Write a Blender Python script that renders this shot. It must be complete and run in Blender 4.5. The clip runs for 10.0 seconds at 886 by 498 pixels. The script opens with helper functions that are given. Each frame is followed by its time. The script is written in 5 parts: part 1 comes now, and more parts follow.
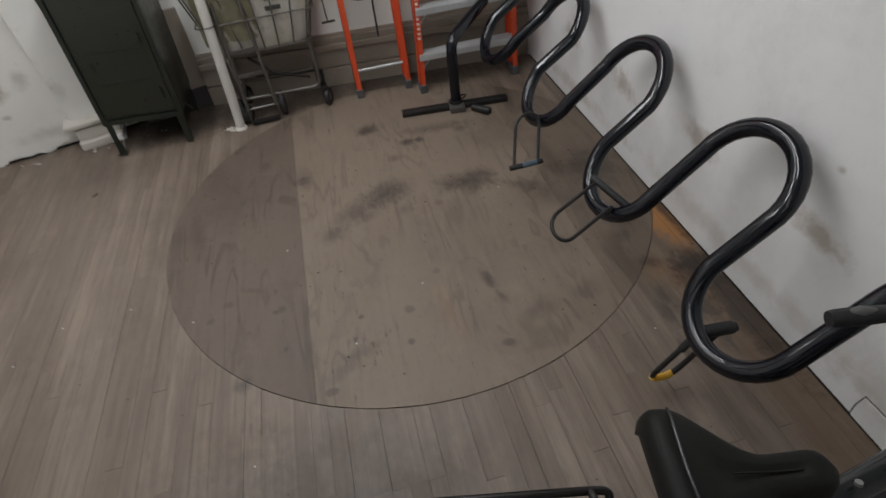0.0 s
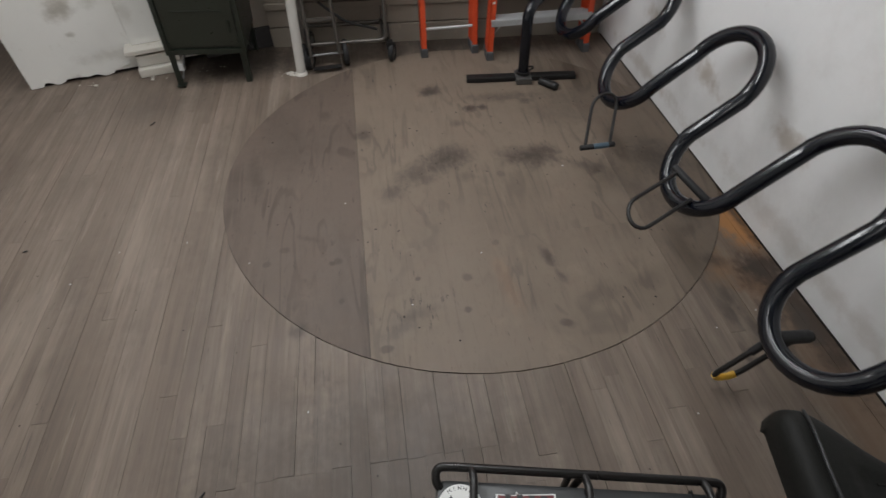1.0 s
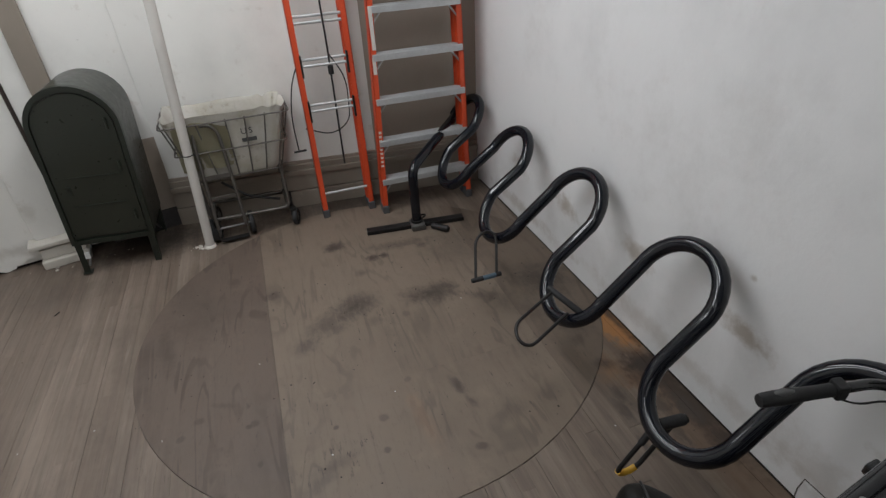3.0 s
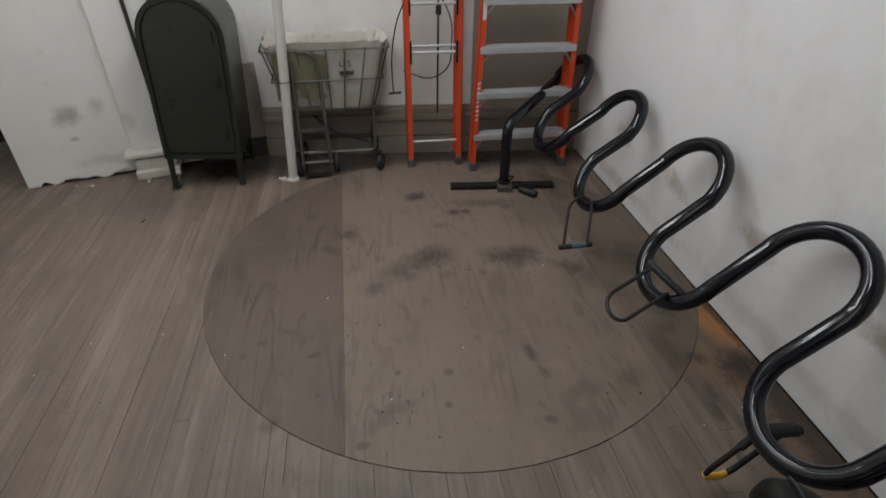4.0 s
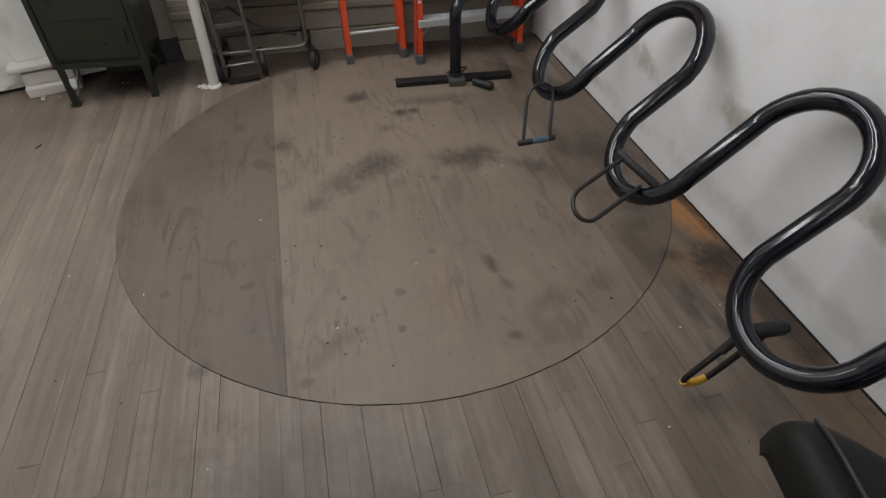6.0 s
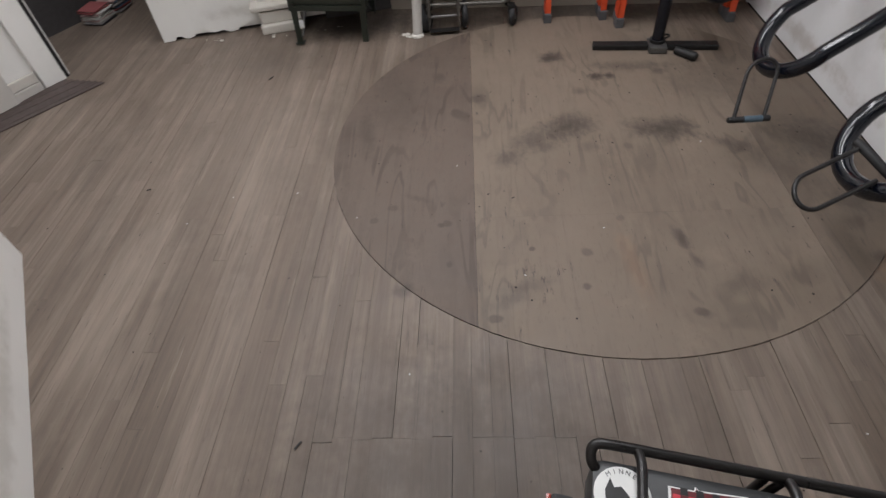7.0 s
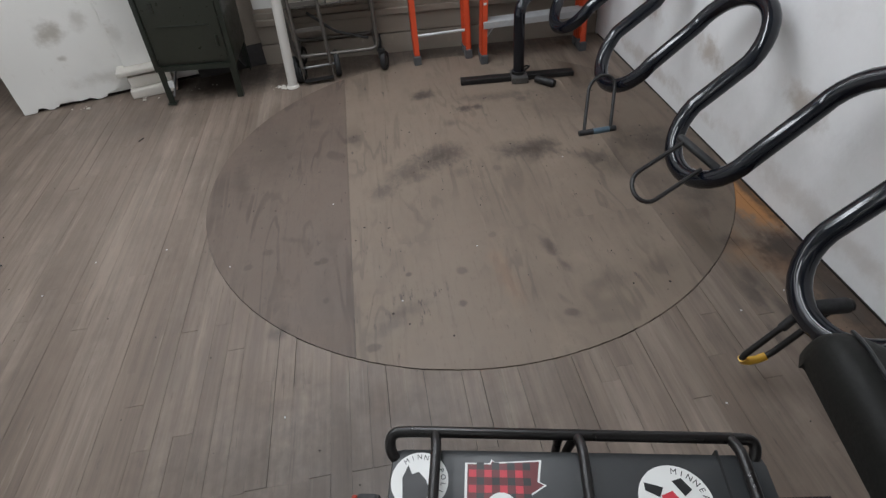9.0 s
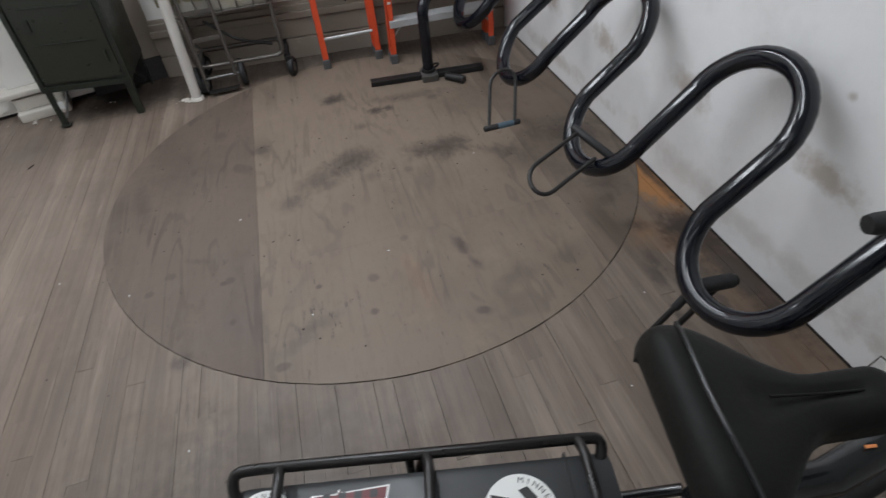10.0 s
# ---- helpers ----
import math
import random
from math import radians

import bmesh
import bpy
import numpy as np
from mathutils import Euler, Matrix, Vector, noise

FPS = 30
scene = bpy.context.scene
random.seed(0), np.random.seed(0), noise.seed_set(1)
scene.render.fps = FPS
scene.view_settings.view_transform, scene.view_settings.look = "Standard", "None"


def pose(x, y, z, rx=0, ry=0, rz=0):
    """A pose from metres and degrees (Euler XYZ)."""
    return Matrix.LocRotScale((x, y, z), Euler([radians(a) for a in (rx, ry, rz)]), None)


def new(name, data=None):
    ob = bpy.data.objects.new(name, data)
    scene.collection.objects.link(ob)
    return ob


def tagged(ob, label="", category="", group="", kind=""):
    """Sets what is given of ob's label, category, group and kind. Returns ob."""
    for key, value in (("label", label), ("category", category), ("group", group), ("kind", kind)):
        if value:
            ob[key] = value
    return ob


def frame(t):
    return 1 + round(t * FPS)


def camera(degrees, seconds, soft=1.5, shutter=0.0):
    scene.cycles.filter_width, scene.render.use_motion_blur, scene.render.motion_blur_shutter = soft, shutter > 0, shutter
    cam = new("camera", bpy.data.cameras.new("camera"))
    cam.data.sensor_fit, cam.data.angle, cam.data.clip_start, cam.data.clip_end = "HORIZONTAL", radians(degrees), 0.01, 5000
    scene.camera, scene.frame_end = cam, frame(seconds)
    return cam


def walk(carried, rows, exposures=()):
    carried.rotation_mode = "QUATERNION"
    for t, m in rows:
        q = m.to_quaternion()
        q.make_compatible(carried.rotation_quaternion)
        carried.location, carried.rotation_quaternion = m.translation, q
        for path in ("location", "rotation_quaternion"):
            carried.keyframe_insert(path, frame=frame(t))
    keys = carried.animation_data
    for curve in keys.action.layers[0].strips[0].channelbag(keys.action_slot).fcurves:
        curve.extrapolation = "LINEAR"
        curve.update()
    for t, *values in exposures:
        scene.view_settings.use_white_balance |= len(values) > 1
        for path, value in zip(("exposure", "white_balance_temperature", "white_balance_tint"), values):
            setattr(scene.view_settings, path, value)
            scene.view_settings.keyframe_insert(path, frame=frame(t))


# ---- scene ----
cam = camera(79.28, 10.0, soft=1.3, shutter=0.25)
ROWS = [
    (0.0, -0.1856, -2.1089, 1.6531, 45.584, 5.372, -14.263),
    (0.5, -0.1925, -2.0443, 1.6017, 42.681, -0.709, -16.642),
    (1.0, -0.3982, -2.0599, 1.6359, 42.943, 1.028, -8.463),
    (1.5, -0.4476, -2.0171, 1.6532, 44.345, -2.039, -4.281),
    (2.0, -0.3583, -2.0432, 1.6609, 47.214, -3.997, -6.691),
    (2.5, -0.2470, -2.1754, 1.6362, 53.468, 2.529, -16.504),
    (2.7, -0.2658, -2.2225, 1.7854, 56.140, 2.755, -19.996),
    (3.8, -0.3996, -2.1785, 1.6169, 58.097, 0.332, -12.484),
    (4.0, -0.3921, -2.1346, 1.5770, 55.357, -0.495, -9.088),
    (4.5, -0.4027, -2.0387, 1.6216, 48.454, -2.160, -5.565),
    (5.0, -0.3264, -1.9958, 1.5797, 46.264, -1.211, -5.006),
    (5.2, -0.2798, -1.9941, 1.5475, 45.756, -0.319, -8.748),
    (6.3, -0.2713, -1.9370, 1.3683, 45.565, 0.724, -14.361),
    (6.5, -0.3025, -1.9382, 1.3558, 44.908, 0.832, -13.608),
    (7.0, -0.5256, -2.0194, 1.4672, 42.375, 3.909, 1.156),
    (7.5, -0.4939, -2.0841, 1.5172, 46.340, 0.140, 4.340),
    (8.0, -0.3679, -2.0761, 1.4551, 48.355, -1.335, -2.732),
    (8.5, -0.3363, -2.0958, 1.4318, 49.292, 2.030, -7.747),
    (9.0, -0.3141, -2.0896, 1.3928, 47.175, 4.066, -8.830),
    (9.5, -0.2796, -2.0830, 1.3852, 46.045, 4.980, -10.644),
    (10.0, -0.1503, -2.0860, 1.3817, 46.338, 4.362, -15.906),
]
walk(cam, [(t, pose(x, y, z, rx, ry, rz)) for t, x, y, z, rx, ry, rz in ROWS],
     [(0.0, -0.10, 6500, 10), (0.6, -0.02, 6480, 10), (2.0, 0.00, 6450, 10), (2.6, -0.13, 6330, 10), (3.7, -0.30, 6480, 10), (4.0, -0.30, 6480, 10), (4.5, -0.11, 6480, 10), (5.2, -0.03, 6500, 10), (6.3, 0.12, 6500, 11),
      (7.2, 0.24, 6420, 14), (8.2, 0.22, 6250, 11), (9.2, 0.22, 6150, 10), (10.0, 0.22, 6150, 10)])

# ---- light ----
world = bpy.data.worlds.new("world")
scene.world = world
world.use_nodes = True
world.node_tree.nodes["Background"].inputs[0].default_value = (0.8, 0.87, 1.0, 1)
world.node_tree.nodes["Background"].inputs[1].default_value = 0.02
CEILING = 2.75


def overhead_light(x, y, power, size_x=0.25, size_y=2.4):
    data = bpy.data.lights.new("tube_and_fill_light", "AREA")
    data.shape, data.size, data.size_y, data.energy = "RECTANGLE", size_x, size_y, power
    data.color = (0.97, 0.985, 1.0)
    ob = new("tube_and_fill_light", data)
    ob.matrix_world = pose(x, y, CEILING - 0.16)
    return ob


LAMPS = ((-0.20, 0.05), (-1.30, 0.0), (-2.75, 1.35), (-0.75, -3.0))
# overhead tubes inferred from the rack's long highlights; number and places chosen
overhead_light(*LAMPS[0], 27)
overhead_light(*LAMPS[1], 25)
# added fill: no lamp known over the doorway corner or behind the camera
overhead_light(*LAMPS[2], 11)
overhead_light(*LAMPS[3], 1.5)


# ---- helpers of this scene ----
def mesh_from(name, bm, material):
    me = bpy.data.meshes.new(name)
    bm.to_mesh(me)
    bm.free()
    if material:
        me.materials.append(material)
    return me


def part(name, bm, material, parent=None, label=""):
    ob = new(name, mesh_from(name, bm, material))
    if parent:
        ob.parent = parent
    return tagged(ob, label)


def smooth(ob, angle=40):
    me = ob.data
    me.polygons.foreach_set("use_smooth", [True] * len(me.polygons))
    me.set_sharp_from_angle(angle=radians(angle))
    return ob


def empty(name, m, label, category, group="", kind=""):
    ob = new(name)
    ob.matrix_world = m
    ob.empty_display_size = 0.05
    return tagged(ob, label, category, group, kind)


def box_bm(x0, x1, y0, y1, z0, z1, bevel=0.0, bm=None, m=None):
    own = bmesh.new()
    bmesh.ops.create_cube(own, size=1)
    for v in own.verts:
        v.co = Vector((x0 + (v.co.x + 0.5) * (x1 - x0), y0 + (v.co.y + 0.5) * (y1 - y0), z0 + (v.co.z + 0.5) * (z1 - z0)))
    if bevel:
        bmesh.ops.bevel(own, geom=own.edges[:], offset=bevel, segments=2, affect="EDGES", profile=0.6)
    if m is not None:
        bmesh.ops.transform(own, matrix=m, verts=own.verts[:])
    if bm is None:
        return own
    merge(bm, own)
    return bm


def merge(bm, own):
    index = {}
    for v in own.verts:
        index[v] = bm.verts.new(v.co)
    for f in own.faces:
        try:
            bm.faces.new([index[v] for v in f.verts])
        except ValueError:
            pass
    own.free()


def sweep_bm(points, radius, sides=12, closed=False, bm=None, caps=True):
    """A tube along points; radius is a number or one per point."""
    bm = bm or bmesh.new()
    pts = [Vector(p) for p in points]
    n = len(pts)
    rad = radius if isinstance(radius, (list, tuple)) else [radius] * n
    tang = []
    for i in range(n):
        a = pts[i - 1] if (i > 0 or closed) else pts[i]
        b = pts[(i + 1) % n] if (i < n - 1 or closed) else pts[i]
        tang.append((b - a).normalized())
    up = Vector((0, 0, 1)) if abs(tang[0].z) < 0.9 else Vector((1, 0, 0))
    nrm = (up - tang[0] * up.dot(tang[0])).normalized()
    rings = []
    for i in range(n):
        nrm = (nrm - tang[i] * nrm.dot(tang[i])).normalized()
        bi = tang[i].cross(nrm)
        rings.append([bm.verts.new(pts[i] + (nrm * math.cos(2 * math.pi * k / sides) + bi * math.sin(2 * math.pi * k / sides)) * rad[i]) for k in range(sides)])
    for i in range(n if closed else n - 1):
        a, b = rings[i], rings[(i + 1) % n]
        for k in range(sides):
            bm.faces.new((a[k], a[(k + 1) % sides], b[(k + 1) % sides], b[k]))
    if caps and not closed:
        bm.faces.new(rings[0][::-1])
        bm.faces.new(rings[-1])
    bmesh.ops.recalc_face_normals(bm, faces=bm.faces[:])
    return bm


def rounded(points, radius, steps=6, closed=False):
    """A polyline whose corners are rounded off."""
    pts = [Vector(p) for p in points]
    out = []
    n = len(pts)
    for i in range(n):
        if not closed and i in (0, n - 1):
            out.append(pts[i])
            continue
        p, a, b = pts[i], pts[i - 1], pts[(i + 1) % n]
        da, db = (a - p), (b - p)
        r = min(radius, da.length * 0.49, db.length * 0.49)
        s, e = p + da.normalized() * r, p + db.normalized() * r
        for k in range(steps + 1):
            u = k / steps
            out.append(s * (1 - u) ** 2 + p * 2 * u * (1 - u) + e * u * u)
    return out


def prism_bm(outline, depth, axis="y", bm=None):
    """Extrudes a closed outline of (a, b): over y as (a, y, b), over z as (a, b, z), over x as (x, a, b)."""
    bm = bm or bmesh.new()
    d0, d1 = depth
    at = {"y": lambda a, b, d: (a, d, b), "z": lambda a, b, d: (a, b, d), "x": lambda a, b, d: (d, a, b)}[axis]
    lo = [bm.verts.new(at(a, b, d0)) for a, b in outline]
    hi = [bm.verts.new(at(a, b, d1)) for a, b in outline]
    n = len(outline)
    faces = [bm.faces.new(lo), bm.faces.new(hi[::-1])]
    for i in range(n):
        faces.append(bm.faces.new((lo[i], hi[i], hi[(i + 1) % n], lo[(i + 1) % n])))
    bmesh.ops.recalc_face_normals(bm, faces=faces)
    return bm


# ---- materials ----
class Mat:
    """A small node builder: noise, mixes and bumps on one Principled shader."""

    def __init__(self, name, color, rough=0.6, metal=0.0, coat=0.0):
        self.mat = bpy.data.materials.new(name)
        self.mat.use_nodes = True
        self.t = self.mat.node_tree
        self.b = self.t.nodes["Principled BSDF"]
        self.b.inputs["Base Color"].default_value = (*color, 1)
        self.b.inputs["Roughness"].default_value = rough
        self.b.inputs["Metallic"].default_value = metal
        self.b.inputs["Coat Weight"].default_value = coat
        self.col = None
        self.base = (*color, 1)
        self.co = self.t.nodes.new("ShaderNodeTexCoord")
        self.geo = self.t.nodes.new("ShaderNodeNewGeometry")

    def coords(self, scale=(1, 1, 1), world=False, shift=False):
        mp = self.t.nodes.new("ShaderNodeMapping")
        mp.inputs["Scale"].default_value = scale
        src = self.geo.outputs["Position"] if world else self.co.outputs["Object"]
        if shift:
            info = self.t.nodes.new("ShaderNodeObjectInfo")
            mul = self.t.nodes.new("ShaderNodeVectorMath")
            mul.operation = "SCALE"
            mul.inputs[0].default_value = (37, 53, 19)
            self.t.links.new(info.outputs["Random"], mul.inputs["Scale"])
            add = self.t.nodes.new("ShaderNodeVectorMath")
            self.t.links.new(src, add.inputs[0])
            self.t.links.new(mul.outputs[0], add.inputs[1])
            src = add.outputs[0]
        self.t.links.new(src, mp.inputs["Vector"])
        return mp.outputs[0]

    def noise(self, scale, detail=4, rough=0.55, coords=None, lo=0.0, hi=1.0, distortion=0.0):
        n = self.t.nodes.new("ShaderNodeTexNoise")
        n.inputs["Scale"].default_value = scale
        n.inputs["Detail"].default_value = detail
        n.inputs["Roughness"].default_value = rough
        n.inputs["Distortion"].default_value = distortion
        self.t.links.new(coords or self.coords(), n.inputs["Vector"])
        return self.ramp(n.outputs["Fac"], lo, hi)

    def ramp(self, fac, lo, hi):
        r = self.t.nodes.new("ShaderNodeMapRange")
        r.inputs["From Min"].default_value, r.inputs["From Max"].default_value = lo, hi
        r.interpolation_type = "SMOOTHSTEP"
        self.t.links.new(fac, r.inputs["Value"])
        return r.outputs[0]

    def math(self, op, a, b=None):
        m = self.t.nodes.new("ShaderNodeMath")
        m.operation = op
        m.use_clamp = op in ("MULTIPLY", "ADD", "SUBTRACT")
        for i, v in enumerate((a, b)):
            if v is None:
                continue
            if isinstance(v, (int, float)):
                m.inputs[i].default_value = v
            else:
                self.t.links.new(v, m.inputs[i])
        return m.outputs[0]

    def random(self, island=False):
        if island:
            return self.geo.outputs["Random Per Island"]
        info = self.t.nodes.new("ShaderNodeObjectInfo")
        return info.outputs["Random"]

    def mix(self, fac, color, mode="MIX", amount=1.0):
        m = self.t.nodes.new("ShaderNodeMix")
        m.data_type, m.blend_type = "RGBA", mode
        if amount != 1.0:
            fac = self.math("MULTIPLY", fac, amount)
        self.t.links.new(fac, m.inputs["Factor"])
        if self.col is None:
            m.inputs["A"].default_value = self.base
        else:
            self.t.links.new(self.col, m.inputs["A"])
        m.inputs["B"].default_value = (*color, 1)
        self.col = m.outputs["Result"]
        self.t.links.new(self.col, self.b.inputs["Base Color"])
        return self

    def roughen(self, fac, lo, hi):
        r = self.t.nodes.new("ShaderNodeMapRange")
        r.inputs["To Min"].default_value, r.inputs["To Max"].default_value = lo, hi
        self.t.links.new(fac, r.inputs["Value"])
        self.t.links.new(r.outputs[0], self.b.inputs["Roughness"])
        return self

    def bump(self, fac, strength=0.3, distance=0.002):
        bp = self.t.nodes.new("ShaderNodeBump")
        bp.inputs["Strength"].default_value, bp.inputs["Distance"].default_value = strength, distance
        self.t.links.new(fac, bp.inputs["Height"])
        old = self.b.inputs["Normal"]
        if old.is_linked:
            self.t.links.new(old.links[0].from_socket, bp.inputs["Normal"])
        self.t.links.new(bp.outputs[0], self.b.inputs["Normal"])
        return self

    def spot(self, x, y, rx, ry, soft=0.5, wobble=0.35, angle=0.0, world=True):
        """1 inside a ragged blot on the floor round (x, y), 0 outside."""
        mp = self.t.nodes.new("ShaderNodeMapping")
        mp.vector_type = "TEXTURE"
        mp.inputs["Location"].default_value = (x, y, 0)
        mp.inputs["Rotation"].default_value = (0, 0, radians(angle))
        mp.inputs["Scale"].default_value = (rx, ry, 1000)
        self.t.links.new(self.geo.outputs["Position"] if world else self.co.outputs["Object"], mp.inputs["Vector"])
        ln = self.t.nodes.new("ShaderNodeVectorMath")
        ln.operation = "LENGTH"
        self.t.links.new(mp.outputs[0], ln.inputs[0])
        n = self.t.nodes.new("ShaderNodeTexNoise")
        n.inputs["Scale"].default_value, n.inputs["Detail"].default_value, n.inputs["Roughness"].default_value = 11.0, 8, 0.68
        self.t.links.new(self.geo.outputs["Position"], n.inputs["Vector"])
        f = self.t.nodes.new("ShaderNodeTexNoise")
        f.inputs["Scale"].default_value, f.inputs["Detail"].default_value = 46.0, 7
        self.t.links.new(self.coords((1, 0.6, 1), world=True), f.inputs["Vector"])
        both = self.t.nodes.new("ShaderNodeMath")
        both.operation = "MULTIPLY_ADD"
        both.inputs[1].default_value = 0.6
        self.t.links.new(f.outputs["Fac"], both.inputs[0])
        self.t.links.new(n.outputs["Fac"], both.inputs[2])
        d = self.math("MULTIPLY_ADD", both.outputs[0], 2 * wobble)
        d.node.inputs[2].default_value = -wobble * 1.6
        s = self.t.nodes.new("ShaderNodeMath")
        self.t.links.new(ln.outputs["Value"], s.inputs[0])
        self.t.links.new(d, s.inputs[1])
        return self.ramp(s.outputs[0], 1.0, 1.0 - soft)


def flat(name, color, rough=0.6, metal=0.0, coat=0.0, grain=40, vary=0.25, bump=0.1):
    m = Mat(name, color, rough, metal, coat)
    n = m.noise(grain, 5)
    big = m.noise(grain / 9, 3, lo=0.35, hi=0.7)
    m.mix(n, tuple(c * (1 - vary) for c in color), amount=0.6)
    m.mix(big, tuple(c * (1 - vary * 0.8) for c in color), amount=0.6)
    m.roughen(n, max(0.03, rough - 0.08), min(1, rough + 0.12))
    if bump:
        m.bump(n, bump, 0.001)
    return m.mat


def floor_grime(m, amount=1.0):
    """Oil, rubber and traffic stains that cross boards and plywood alike."""
    worn = m.math("ADD", m.noise(38, 7, 0.72, m.coords((1, 0.45, 1), world=True), 0.36, 0.66), 0.72)
    for x, y, rx, ry, k, soft, ang in (
        (-0.10, 0.69, 0.085, 0.075, 0.9, 0.8, 0), (0.10, 0.475, 0.05, 0.045, 0.9, 0.7, 10), (0.17, 0.475, 0.035, 0.04, 0.85, 0.7, 0),
        (-0.08, 0.06, 0.16, 0.12, 0.85, 1.0, 20), (-0.24, -0.03, 0.20, 0.10, 0.6, 1.0, 30), (-0.38, -0.16, 0.085, 0.08, 0.55, 0.9, 0),
        (-0.20, -0.09, 0.06, 0.05, 0.35, 0.9, 0), (-0.03, -0.10, 0.06, 0.05, 0.3, 0.9, 0), (0.14, -0.11, 0.05, 0.05, 0.3, 0.9, 0),
        (0.31, 0.0, 0.20, 0.11, 0.85, 0.95, -12), (0.40, 0.04, 0.10, 0.07, 0.6, 0.9, 0), (0.56, -0.12, 0.12, 0.05, 0.5, 0.9, -30),
        (0.215, -0.66, 0.03, 0.075, 0.75, 0.9, 14), (0.24, -0.77, 0.02, 0.06, 0.55, 0.9, 20), (0.19, -0.99, 0.05, 0.035, 0.45, 0.9, 0),
        (-0.43, -0.93, 0.11, 0.04, 0.3, 1.0, 28), (-0.33, -0.86, 0.10, 0.04, 0.22, 1.0, 20), (-0.47, -1.0, 0.05, 0.03, 0.5, 0.8, 0),
        (-0.79, -0.87, 0.055, 0.045, 0.75, 0.9, -10), (-0.50, 0.32, 0.05, 0.05, 0.6, 0.8, 0), (-0.70, 0.54, 0.05, 0.06, 0.5, 0.8, 0),
        (0.0, 0.34, 0.05, 0.04, 0.4, 0.9, 0), (0.30, 0.56, 0.3, 0.06, 0.5, 1.0, -6), (0.42, 0.5, 0.06, 0.04, 0.6, 0.8, 0),
        (-1.02, 0.05, 0.05, 0.24, 0.5, 0.9, 10), (-0.9, 0.35, 0.16, 0.35, 0.3, 1.0, 12), (0.62, 0.42, 0.3, 0.3, 0.35, 1.0, 0),
        (0.93, -0.12, 0.20, 0.22, 0.75, 1.0, 40), (0.72, -0.30, 0.10, 0.30, 0.35, 1.0, 35), (-0.64, -0.55, 0.035, 0.035, 0.5, 0.8, 0),
        (-0.86, -0.45, 0.04, 0.03, 0.4, 0.9, 0), (-0.93, -0.52, 0.035, 0.035, 0.45, 0.8, 0), (-0.76, -0.40, 0.07, 0.02, 0.4, 0.9, -25),
        (-0.13, -0.72, 0.04, 0.04, 0.4, 0.9, 0), (0.90, -0.50, 0.09, 0.12, 0.6, 1.0, 20), (0.84, -0.61, 0.07, 0.05, 0.5, 1.0, 0), (0.87, -0.79, 0.07, 0.05, 0.7, 0.9, 0),
        (0.205, -1.0, 0.05, 0.04, 0.2, 0.9, 0), (-0.155, -0.875, 0.03, 0.03, 0.5, 0.9, 0), (-0.325, -0.695, 0.025, 0.025, 0.55, 0.9, 0), (-0.628, -0.758, 0.025, 0.03, 0.5, 0.9, 0), (-0.664, -0.558, 0.025, 0.025, 0.6, 0.8, 0),
        (-0.37, -0.88, 0.13, 0.05, 0.2, 1.0, 15), (0.57, -0.84, 0.10, 0.06, 0.22, 1.0, 20), (0.37, -0.88, 0.10, 0.08, 0.25, 1.0, 0), (0.60, -0.16, 0.08, 0.03, 0.5, 0.9, 20), (0.02, -0.55, 0.03, 0.03, 0.3, 0.9, 0), (-1.6, 0.8, 0.5, 0.25, 0.3, 1.0, 0),
    ):
        grow = 0.68 if max(rx, ry) <= 0.051 and y < 0.3 else 1.12
        m.mix(m.math("MULTIPLY", m.spot(x, y, rx * grow, ry * grow, min(1.0, soft * grow), 0.55, ang), worn), (0.048, 0.037, 0.029), amount=min(1.0, k * amount * 1.12))
    return m


